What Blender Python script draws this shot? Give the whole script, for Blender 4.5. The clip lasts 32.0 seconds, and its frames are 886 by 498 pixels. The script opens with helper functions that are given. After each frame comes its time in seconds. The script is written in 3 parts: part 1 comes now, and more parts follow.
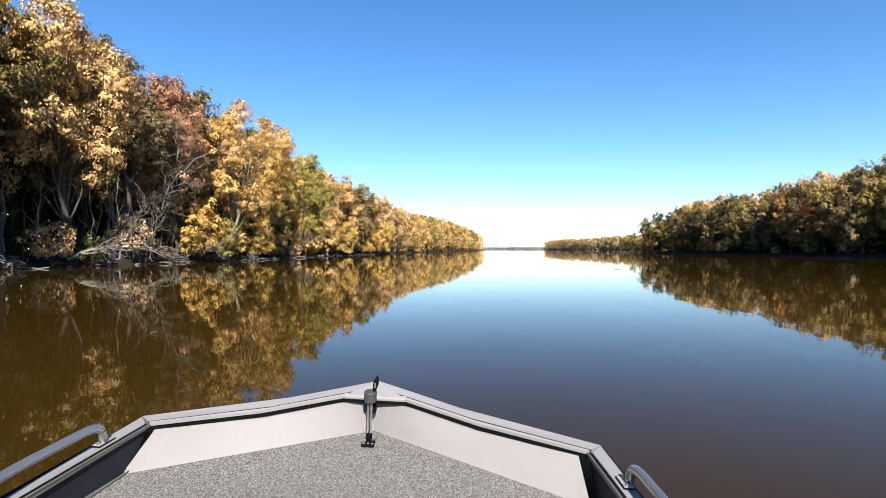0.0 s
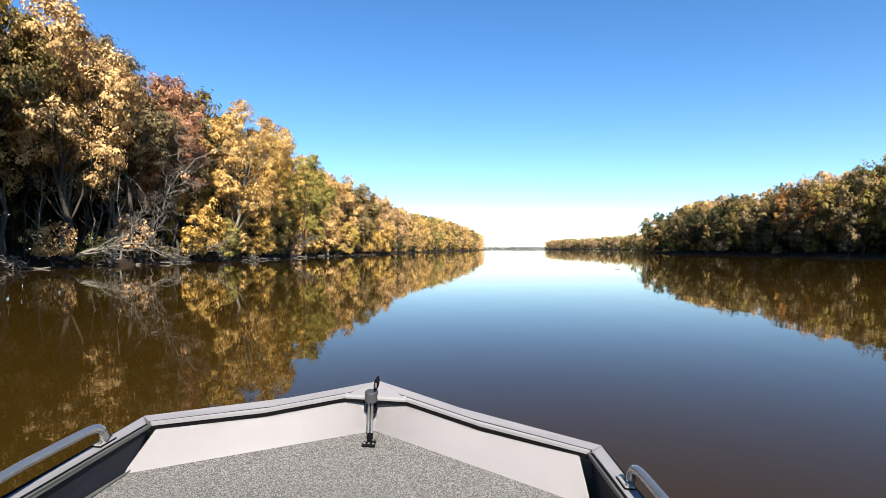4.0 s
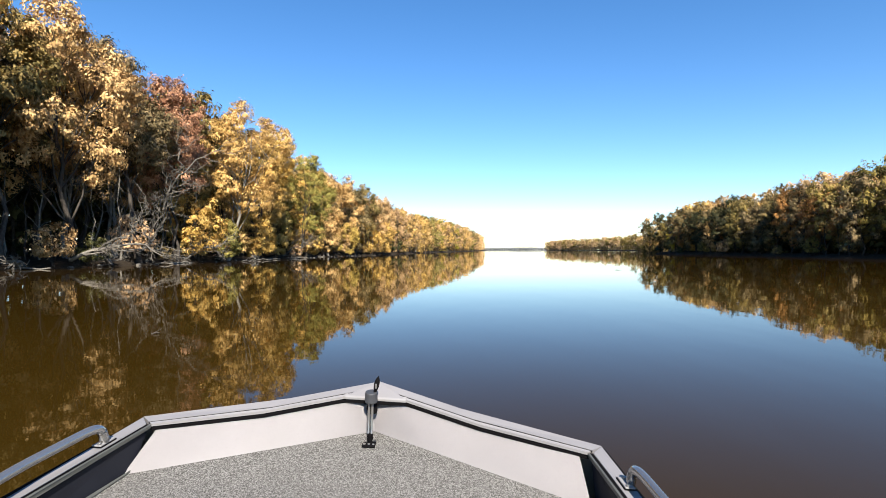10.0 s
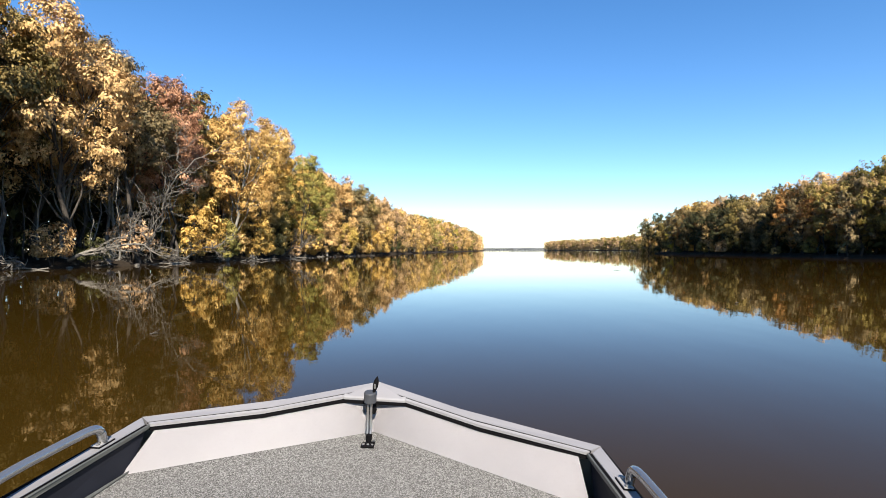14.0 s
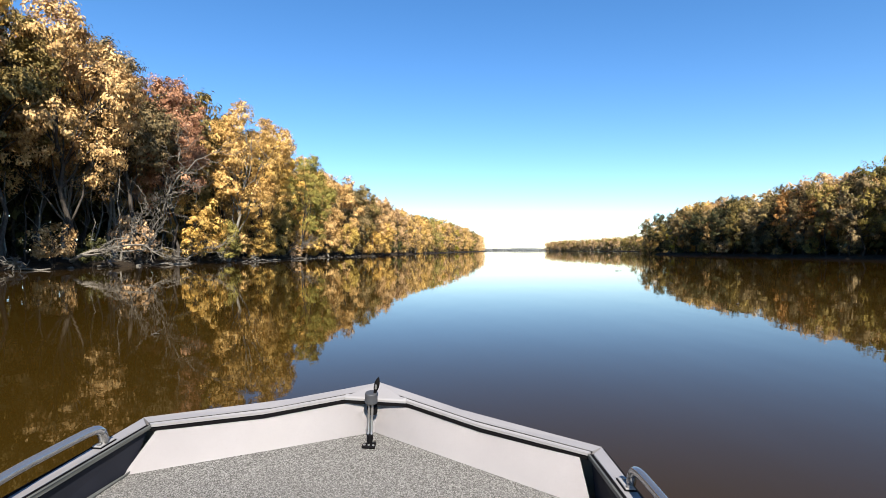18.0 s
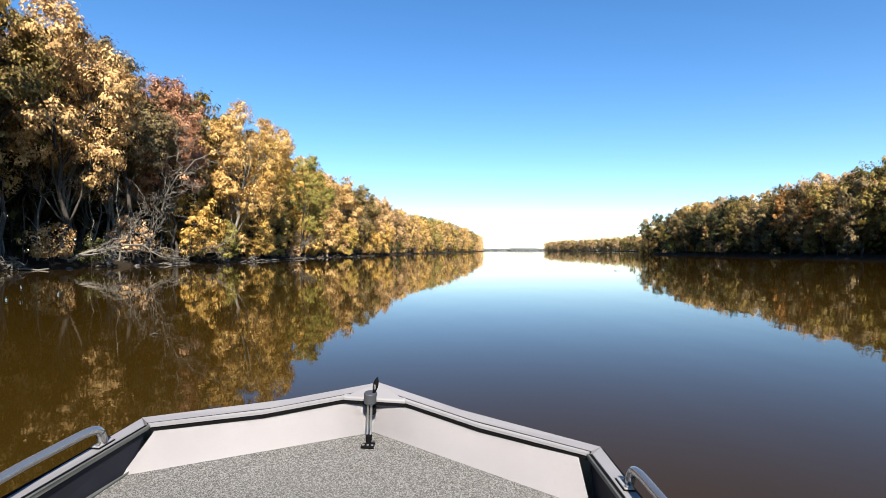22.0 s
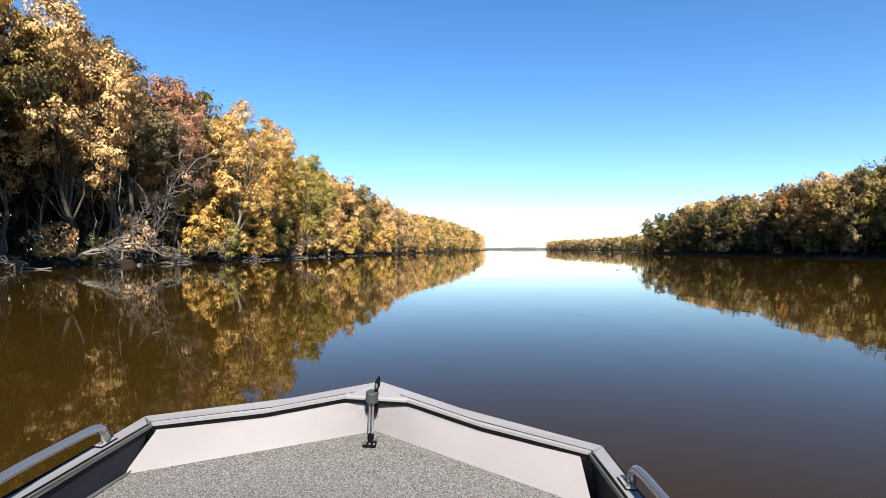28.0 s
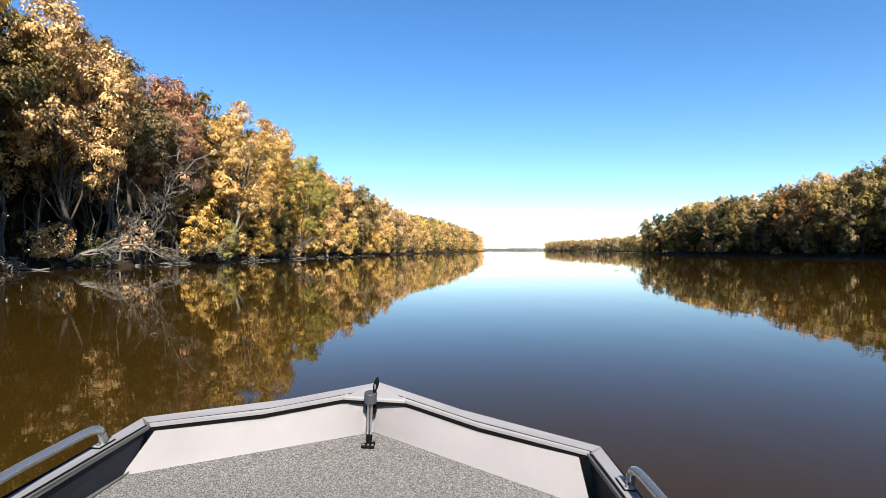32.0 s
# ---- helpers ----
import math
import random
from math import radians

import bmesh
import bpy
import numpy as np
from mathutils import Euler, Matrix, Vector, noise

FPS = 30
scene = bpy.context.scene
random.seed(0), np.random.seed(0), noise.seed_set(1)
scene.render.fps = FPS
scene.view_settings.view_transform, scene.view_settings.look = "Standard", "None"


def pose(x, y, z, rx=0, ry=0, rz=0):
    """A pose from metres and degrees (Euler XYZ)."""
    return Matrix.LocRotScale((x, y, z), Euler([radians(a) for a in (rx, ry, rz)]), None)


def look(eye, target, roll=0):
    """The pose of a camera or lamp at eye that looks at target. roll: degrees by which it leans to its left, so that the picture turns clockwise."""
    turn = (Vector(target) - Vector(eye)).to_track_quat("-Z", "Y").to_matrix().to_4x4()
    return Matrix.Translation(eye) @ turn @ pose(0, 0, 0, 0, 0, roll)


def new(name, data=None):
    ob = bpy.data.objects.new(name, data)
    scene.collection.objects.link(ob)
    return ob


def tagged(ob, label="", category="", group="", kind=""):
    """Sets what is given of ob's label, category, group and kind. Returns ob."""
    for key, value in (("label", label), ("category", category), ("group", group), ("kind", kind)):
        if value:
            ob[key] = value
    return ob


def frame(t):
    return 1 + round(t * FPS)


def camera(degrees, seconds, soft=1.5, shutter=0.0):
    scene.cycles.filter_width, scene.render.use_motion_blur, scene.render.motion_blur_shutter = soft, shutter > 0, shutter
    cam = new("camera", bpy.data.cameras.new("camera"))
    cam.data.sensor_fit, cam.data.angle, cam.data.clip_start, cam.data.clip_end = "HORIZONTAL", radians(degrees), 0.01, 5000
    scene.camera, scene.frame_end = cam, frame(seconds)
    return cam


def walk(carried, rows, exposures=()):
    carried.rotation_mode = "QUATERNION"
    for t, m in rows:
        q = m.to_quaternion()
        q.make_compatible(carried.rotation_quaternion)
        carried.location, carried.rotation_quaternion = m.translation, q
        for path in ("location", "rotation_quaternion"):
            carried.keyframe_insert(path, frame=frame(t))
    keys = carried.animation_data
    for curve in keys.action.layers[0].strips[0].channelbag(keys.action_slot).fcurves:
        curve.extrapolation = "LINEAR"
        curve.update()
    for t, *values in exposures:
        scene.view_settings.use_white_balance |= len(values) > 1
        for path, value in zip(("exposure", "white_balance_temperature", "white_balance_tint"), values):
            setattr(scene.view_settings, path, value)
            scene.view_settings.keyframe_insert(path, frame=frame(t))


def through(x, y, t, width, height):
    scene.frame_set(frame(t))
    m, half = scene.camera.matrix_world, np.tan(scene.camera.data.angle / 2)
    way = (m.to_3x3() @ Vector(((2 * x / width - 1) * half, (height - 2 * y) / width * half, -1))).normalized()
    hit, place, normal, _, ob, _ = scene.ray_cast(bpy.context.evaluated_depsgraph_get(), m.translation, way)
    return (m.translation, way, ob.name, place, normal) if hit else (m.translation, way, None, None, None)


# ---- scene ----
LENS = 81.0
cam = camera(LENS, 32.0, soft=0.8)

# the eye stands in the boat: seconds, turn to the left and tilt up, in degrees, of the holder's unsteady grip
EYE_HEIGHT = 1.35
GRIP = [(0.0, -0.097, -0.0), (0.5, -0.254, 0.065), (1.0, 0.0, 0.191), (1.5, 0.159, 0.081), (2.0, 0.0, 0.065), (2.5, -0.097, 0.16), (3.0, -0.128, 0.064), (3.5, -0.032, 0.129), (4.0, -0.017, -0.0), (4.5, -0.223, 0.033), (6.5, -0.129, 0.064), (7.0, -0.097, 0.064), (7.5, -0.16, 0.049), (8.0, -0.176, 0.065), (8.5, -0.016, 0.16), (9.0, -0.017, 0.001), (9.5, -0.081, 0.065), (10.0, 0.0, 0.065), (10.5, -0.048, 0.049), (11.0, 0.016, 0.129), (11.5, 0.158, 0.096), (12.0, 0.0, 0.064), (12.5, -0.081, 0.098), (13.0, 0.0, 0.16), (13.5, -0.081, 0.001), (14.0, -0.112, 0.081), (14.5, -0.207, -0.047), (16.5, -0.159, 0.065), (17.0, -0.191, 0.033), (17.5, -0.191, 0.08), (18.0, 0.0, 0.144), (18.5, 0.079, 0.081), (19.0, 0.0, 0.082), (19.5, 0.016, 0.081), (20.0, -0.032, 0.127), (20.5, -0.064, 0.064), (21.0, -0.191, 0.223), (21.5, -0.097, 0.032), (22.0, -0.112, 0.144), (22.5, -0.191, -0.032), (23.0, -0.334, 0.144), (23.5, -0.191, 0.098), (24.0, -0.064, 0.081), (24.5, -0.16, 0.082), (25.0, -0.207, 0.065), (25.5, -0.176, -0.016), (27.5, -0.112, 0.049), (28.0, 0.08, 0.049), (28.5, -0.032, 0.033), (29.0, -0.112, 0.081), (29.5, 0.096, 0.16), (30.0, 0.063, 0.001), (30.5, -0.032, 0.064), (31.0, 0.0, 0.159), (31.5, -0.112, 0.096), (32.0, -0.081, 0.129)]
walk(cam, [(t, pose(0, 0, EYE_HEIGHT, 90 + tilt, 0, turn)) for t, turn, tilt in GRIP], [(0.0, 1.5), (32.0, 1.5)])

# ---------------------------------------------------------------- sky and sun
SUN_AZIMUTH, SUN_HEIGHT = 168.0, 40.0
world = bpy.data.worlds.new("sky")
scene.world = world
world.use_nodes = True
wn = world.node_tree.nodes
sky = wn.new("ShaderNodeTexSky")
sky.sky_type = "NISHITA"
sky.sun_disc = False
sky.sun_elevation, sky.sun_rotation = radians(SUN_HEIGHT), radians(SUN_AZIMUTH)
sky.air_density, sky.dust_density, sky.ozone_density = 0.9, 0.0, 3.0
wn["Background"].inputs["Strength"].default_value = 0.074
rich = wn.new("ShaderNodeHueSaturation")
rich.inputs["Hue"].default_value, rich.inputs["Saturation"].default_value = 0.502, 1.24
world.node_tree.links.new(sky.outputs[0], rich.inputs["Color"])
world.node_tree.links.new(rich.outputs[0], wn["Background"].inputs["Color"])

lamp = bpy.data.lights.new("sun", "SUN")
lamp.energy, lamp.angle, lamp.color = 5.0, radians(0.53), (1.0, 0.93, 0.82)
az, el = radians(SUN_AZIMUTH), radians(SUN_HEIGHT)
to_sun = Vector((math.sin(az) * math.cos(el), math.cos(az) * math.cos(el), math.sin(el)))
sun = new("sun", lamp)
sun.matrix_world = look(to_sun * 50, (0, 0, 0))


# ---------------------------------------------------------------- materials
class Nodes:
    """A small writer of node materials."""

    def __init__(self, name, rough=0.6, metal=0.0, spec=0.5):
        self.mat = bpy.data.materials.new(name)
        self.mat.use_nodes = True
        self.tree = self.mat.node_tree
        self.out = self.tree.nodes["Material Output"]
        self.bsdf = self.tree.nodes["Principled BSDF"]
        self.bsdf.inputs["Roughness"].default_value = rough
        self.bsdf.inputs["Metallic"].default_value = metal
        self.bsdf.inputs["Specular IOR Level"].default_value = spec

    def add(self, kind, **values):
        n = self.tree.nodes.new(kind)
        for key, v in values.items():
            n.inputs[key].default_value = v
        return n

    def link(self, a, b):
        self.tree.links.new(a, b)

    def coords(self, scale=(1, 1, 1), which="Object"):
        c = self.add("ShaderNodeTexCoord")
        m = self.add("ShaderNodeMapping", Scale=scale)
        self.link(c.outputs[which], m.inputs["Vector"])
        return m.outputs[0]

    def noise(self, scale, detail=4.0, rough=0.55, vec=None):
        n = self.add("ShaderNodeTexNoise", Scale=scale, Detail=detail, Roughness=rough)
        if vec is not None:
            self.link(vec, n.inputs["Vector"])
        return n.outputs["Fac"]

    def ramp(self, fac, stops):
        r = self.add("ShaderNodeValToRGB")
        el_ = r.color_ramp.elements
        while len(el_) < len(stops):
            el_.new(0.5)
        for e, (p, c) in zip(el_, stops):
            e.position, e.color = p, (*c, 1)
        self.link(fac, r.inputs[0])
        return r.outputs[0]

    def mix(self, a, b, fac, mode="MIX"):
        m = self.tree.nodes.new("ShaderNodeMix")
        m.data_type, m.blend_type = "RGBA", mode
        for s, v in ((m.inputs[6], a), (m.inputs[7], b), (m.inputs[0], fac)):
            if isinstance(v, (int, float)):
                s.default_value = v
            elif isinstance(v, tuple):
                s.default_value = (*v, 1)
            else:
                self.link(v, s)
        return m.outputs[2]

    def math(self, op, a, b=0.0):
        m = self.tree.nodes.new("ShaderNodeMath")
        m.operation = op
        for s, v in zip(m.inputs, (a, b)):
            if isinstance(v, (int, float)):
                s.default_value = v
            else:
                self.link(v, s)
        return m.outputs[0]

    def color(self, c):
        if isinstance(c, tuple):
            self.bsdf.inputs["Base Color"].default_value = (*c, 1)
        else:
            self.link(c, self.bsdf.inputs["Base Color"])

    def roughness(self, fac, lo, hi):
        r = self.add("ShaderNodeMapRange")
        r.inputs["To Min"].default_value, r.inputs["To Max"].default_value = lo, hi
        self.link(fac, r.inputs["Value"])
        self.link(r.outputs[0], self.bsdf.inputs["Roughness"])

    def bump(self, height, strength, distance):
        b = self.add("ShaderNodeBump", Strength=strength, Distance=distance)
        self.link(height, b.inputs["Height"])
        self.link(b.outputs[0], self.bsdf.inputs["Normal"])


def leaf_material(name, stops, through=0.15):
    """Autumn leaves: clump by clump and leaf by leaf in other tones, lit through from behind."""
    m = Nodes(name)
    tone = m.add("ShaderNodeAttribute")
    tone.attribute_name = "tone"
    geo = m.add("ShaderNodeNewGeometry")
    obj = m.add("ShaderNodeObjectInfo")
    fac = m.math("ADD", m.math("MULTIPLY", tone.outputs["Fac"], 0.58), m.math("ADD", m.math("MULTIPLY", geo.outputs["Random Per Island"], 0.22), 0.16))
    col = m.ramp(fac, stops)
    hsv = m.add("ShaderNodeHueSaturation")
    m.link(m.math("ADD", m.math("MULTIPLY", obj.outputs["Random"], 0.019), 0.4895), hsv.inputs["Hue"])
    m.link(m.math("ADD", m.math("MULTIPLY", obj.outputs["Random"], 0.22), 0.80), hsv.inputs["Saturation"])
    m.link(m.math("ADD", m.math("MULTIPLY", geo.outputs["Random Per Island"], 0.20), m.math("ADD", m.math("MULTIPLY", obj.outputs["Random"], 0.34), 0.83)), hsv.inputs["Value"])
    m.link(col, hsv.inputs["Color"])
    m.color(hsv.outputs[0])
    m.bsdf.inputs["Roughness"].default_value = 0.55
    m.bsdf.inputs["Specular IOR Level"].default_value = 0.12
    tr = m.add("ShaderNodeBsdfTranslucent")
    m.link(hsv.outputs[0], tr.inputs["Color"])
    mixer = m.add("ShaderNodeMixShader", Fac=through)
    m.link(m.bsdf.outputs[0], mixer.inputs[1])
    m.link(tr.outputs[0], mixer.inputs[2])
    m.link(mixer.outputs[0], m.out.inputs["Surface"])
    return m.mat


LEAF = {
    "gold": leaf_material("leaf_gold", [(0, (0.080, 0.043, 0.013)), (0.3, (0.27, 0.153, 0.033)), (0.65, (0.50, 0.297, 0.088)), (1, (0.62, 0.41, 0.155))]),
    "orange": leaf_material("leaf_orange", [(0, (0.085, 0.031, 0.008)), (0.35, (0.25, 0.100, 0.020)), (0.7, (0.44, 0.205, 0.055)), (1, (0.54, 0.30, 0.11))]),
    "tan": leaf_material("leaf_tan", [(0, (0.085, 0.048, 0.018)), (0.35, (0.29, 0.170, 0.050)), (0.7, (0.53, 0.325, 0.102)), (1, (0.64, 0.43, 0.165))]),
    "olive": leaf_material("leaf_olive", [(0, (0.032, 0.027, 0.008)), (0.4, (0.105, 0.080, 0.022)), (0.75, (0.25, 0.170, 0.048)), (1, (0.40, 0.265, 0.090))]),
    # green leaves made near-black, so the wood's inner shade sits in their colour
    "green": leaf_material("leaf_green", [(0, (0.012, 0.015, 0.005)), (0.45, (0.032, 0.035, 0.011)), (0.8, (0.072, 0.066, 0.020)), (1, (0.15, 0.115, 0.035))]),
    "yellow": leaf_material("leaf_yellow", [(0.0, (0.14, 0.088, 0.012)), (0.4, (0.34, 0.225, 0.026)), (0.75, (0.48, 0.335, 0.050)), (1.0, (0.56, 0.41, 0.095))]),
    "lime": leaf_material("leaf_lime", [(0.0, (0.06, 0.055, 0.008)), (0.4, (0.165, 0.150, 0.017)), (0.75, (0.30, 0.245, 0.028)), (1.0, (0.42, 0.32, 0.055))]),
    # leaves of the horizon woods, with haze painted in as pale grey-blue
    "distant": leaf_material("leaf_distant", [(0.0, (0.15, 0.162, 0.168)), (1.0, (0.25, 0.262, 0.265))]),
    "rust": leaf_material("leaf_rust", [(0.0, (0.075, 0.030, 0.012)), (0.4, (0.21, 0.092, 0.030)), (0.75, (0.32, 0.150, 0.050)), (1.0, (0.40, 0.22, 0.085))]),
}


def bark_material(name, dark, light):
    m = Nodes(name, 0.9, spec=0.2)
    v = m.coords((1, 1, 0.25))
    n = m.noise(14.0, 6, 0.65, v)
    big = m.noise(1.7, 3, 0.5, v)
    m.color(m.mix(m.ramp(n, [(0.3, dark), (0.72, light)]), dark, m.math("MULTIPLY", big, 0.5)))
    m.bump(n, 0.7, 0.02)
    return m.mat


BARK = bark_material("bark_grey_brown", (0.022, 0.018, 0.014), (0.095, 0.080, 0.066))
PALE_BARK = bark_material("bark_pale", (0.085, 0.076, 0.062), (0.29, 0.27, 0.235))
DRIFT = bark_material("weathered_wood", (0.065, 0.057, 0.047), (0.26, 0.235, 0.20))


def ground_material():
    m = Nodes("river_bank", 0.92, spec=0.2)
    v = m.coords()
    n = m.noise(2.2, 8, 0.65, v)
    fine = m.noise(19.0, 6, 0.7, v)
    litter = m.noise(0.35, 4, 0.6, v)
    base = m.ramp(n, [(0.28, (0.006, 0.0042, 0.003)), (0.55, (0.015, 0.0105, 0.0066)), (0.8, (0.042, 0.031, 0.020))])
    m.color(m.mix(base, m.ramp(fine, [(0.35, (0.009, 0.0064, 0.004)), (0.7, (0.05, 0.031, 0.013))]), m.math("MULTIPLY", litter, 0.8)))
    m.bump(m.math("ADD", n, m.math("MULTIPLY", fine, 0.4)), 0.8, 0.12)
    return m.mat


def water_material():
    """Still, silty river: a brown body under a mirror of a surface, with faint long swells and a few ruffled streaks."""
    m = Nodes("river_water", 0.02, spec=0.21)
    m.bsdf.inputs["IOR"].default_value = 1.28
    v = m.coords((1.0, 0.35, 1.0))
    w = m.coords((1.0, 1.0, 1.0))
    silt = m.noise(0.06, 4, 0.6, w)
    m.color(m.ramp(silt, [(0.3, (0.0208, 0.0115, 0.0016)), (0.7, (0.0256, 0.0143, 0.0023))]))
    swell = m.noise(1.1, 2, 0.5, v)
    small = m.noise(7.0, 2, 0.5, w)
    streak = m.ramp(m.noise(0.035, 3, 0.55, m.coords((0.35, 1.0, 1.0))), [(0.60, (0, 0, 0)), (0.72, (1, 1, 1))])
    h = m.math("ADD", swell, m.math("MULTIPLY", small, 0.10))
    h = m.math("ADD", h, m.math("MULTIPLY", m.math("MULTIPLY", m.noise(3.0, 2, 0.5, w), streak), 0.35))
    m.bump(h, 0.06, 0.05)
    m.roughness(streak, 0.020, 0.055)
    return m.mat


def paint_material(name, color, rough=0.4, vary=0.08, spec=0.5, metal=0.0, grain=0.0):
    m = Nodes(name, rough, metal, spec)
    v = m.coords()
    big = m.noise(5.0, 5, 0.6, v)
    fine = m.noise(90.0, 4, 0.6, v)
    lo = tuple(c * (1 - vary * 1.6) for c in color)
    hi = tuple(min(1.0, c * (1 + vary)) for c in color)
    m.color(m.mix(m.ramp(big, [(0.3, lo), (0.65, hi)]), tuple(c * (1 - vary * 2) for c in color), m.math("MULTIPLY", m.ramp(fine, [(0.55, (0, 0, 0)), (0.75, (1, 1, 1))]), 0.4)))
    m.roughness(big, rough * 0.8, min(1.0, rough * 1.3))
    if grain:
        m.bump(m.noise(400.0, 3, 0.6, v), 0.25, grain)
    return m.mat


def carpet_material():
    m = Nodes("marine_carpet", 0.95, spec=0.15)
    v = m.coords()
    fleck = m.add("ShaderNodeTexVoronoi", Scale=330.0)
    m.link(v, fleck.inputs["Vector"])
    sep = m.add("ShaderNodeSeparateColor")
    m.link(fleck.outputs["Color"], sep.inputs[0])
    fine = m.noise(420.0, 4, 0.75, v)
    wear = m.noise(3.0, 4, 0.6, v)
    f = m.math("ADD", m.math("MULTIPLY", sep.outputs[0], 0.55), m.math("MULTIPLY", fine, 0.45))
    col = m.ramp(f, [(0.2, (0.034, 0.032, 0.029)), (0.5, (0.118, 0.113, 0.108)), (0.8, (0.265, 0.254, 0.243))])
    m.color(m.mix(col, (0.097, 0.091, 0.080), m.math("MULTIPLY", wear, 0.35)))
    m.bump(f, 0.9, 0.006)
    return m.mat


GROUND, WATER = ground_material(), water_material()
GREY_PAINT = paint_material("grey_gunwale_paint", (0.162, 0.1555, 0.1598), 0.42, 0.05, grain=0.0004)
LIP_PAINT = paint_material("pale_lip_paint", (0.1872, 0.18, 0.1814), 0.35, 0.05)
LINER = paint_material("cream_liner_paint", (0.314, 0.293, 0.296), 0.55, 0.035, grain=0.0003)
DARK_PAINT = paint_material("charcoal_side_paint", (0.0075, 0.008, 0.012), 0.55, 0.15, spec=0.25)
HULL_PAINT = paint_material("hull_paint", (0.10, 0.11, 0.10), 0.4, 0.1)
# black of the dark fittings, and of the strips that stand in for shadow
BLACK = paint_material("black_rubber", (0.0035, 0.0032, 0.0036), 0.8, 0.1, spec=0.06)
CAP_PLASTIC = paint_material("dark_grey_plastic", (0.032, 0.033, 0.037), 0.5, 0.1)
STEEL = paint_material("brushed_steel", (0.30, 0.285, 0.27), 0.30, 0.10, metal=0.8)
TUBE = paint_material("anodised_tube", (0.34, 0.335, 0.33), 0.20, 0.06, metal=0.85)
TRIM = paint_material("dull_grey_metal", (0.085, 0.085, 0.076), 0.38, 0.15, metal=0.3)
CARPET = carpet_material()


# ---------------------------------------------------------------- mesh helpers
def mesh_object(name, mesh, material, parent=None, label=""):
    mesh.materials.append(material)
    ob = new(name, mesh)
    if parent is not None:
        ob.parent = parent
    return tagged(ob, label)


def part(name, bm, material, parent=None, label="", smooth=False):
    mesh = bpy.data.meshes.new(name)
    bmesh.ops.recalc_face_normals(bm, faces=bm.faces)
    bm.to_mesh(mesh)
    bm.free()
    if smooth:
        mesh.shade_smooth()
        mesh.set_sharp_from_angle(angle=0.6)
    return mesh_object(name, mesh, material, parent, label)


def array_mesh(name, verts, faces, tone=None):
    """A mesh from numpy arrays: verts (n, 3), faces (m, 4)."""
    mesh = bpy.data.meshes.new(name)
    verts, faces = np.asarray(verts, np.float32), np.asarray(faces, np.int32)
    mesh.vertices.add(len(verts))
    mesh.vertices.foreach_set("co", verts.ravel())
    mesh.loops.add(faces.size)
    mesh.loops.foreach_set("vertex_index", faces.ravel())
    mesh.polygons.add(len(faces))
    mesh.polygons.foreach_set("loop_start", np.arange(0, faces.size, faces.shape[1], dtype=np.int32))
    if tone is not None:
        a = mesh.attributes.new("tone", "FLOAT", "FACE")
        a.data.foreach_set("value", np.asarray(tone, np.float32))
    mesh.update(calc_edges=True)
    return mesh


def tube_arrays(paths, sides=6):
    """Tapered tubes along paths [(points, radii)] as verts and quads, closed to a point at the end."""
    vs, fs, base = [], [], 0
    ring = np.linspace(0, 2 * np.pi, sides, endpoint=False)
    for pts, rad in paths:
        pts = np.asarray(pts, float)
        d = np.gradient(pts, axis=0)
        d /= np.linalg.norm(d, axis=1, keepdims=True) + 1e-9
        ref = np.where(np.abs(d[:, 2:3]) > 0.9, np.array([[1.0, 0, 0]]), np.array([[0, 0, 1.0]]))
        a = np.cross(d, ref)
        a /= np.linalg.norm(a, axis=1, keepdims=True) + 1e-9
        b = np.cross(d, a)
        r = np.asarray(rad, float)[:, None, None]
        v = pts[:, None] + r * (a[:, None] * np.cos(ring)[None, :, None] + b[:, None] * np.sin(ring)[None, :, None])
        vs.append(v.reshape(-1, 3))
        n = len(pts)
        i, j = np.meshgrid(np.arange(n - 1), np.arange(sides), indexing="ij")
        k = (j + 1) % sides
        fs.append(np.stack([base + i * sides + j, base + i * sides + k, base + (i + 1) * sides + k, base + (i + 1) * sides + j], -1).reshape(-1, 4))
        base += n * sides
    return np.concatenate(vs), np.concatenate(fs)


def bent(rng, a, b, n=6, sag=0.0, wobble=0.06):
    """A slightly crooked line of n points from a to b; sag lifts (or drops) its middle."""
    a, b = np.asarray(a, float), np.asarray(b, float)
    t = np.linspace(0, 1, n)[:, None]
    p = a + (b - a) * t
    p[:, 2] += (np.sin(np.pi * t) * sag)[:, 0]
    p[1:-1] += rng.normal(0, wobble * np.linalg.norm(b - a) / n, (n - 2, 3))
    return p


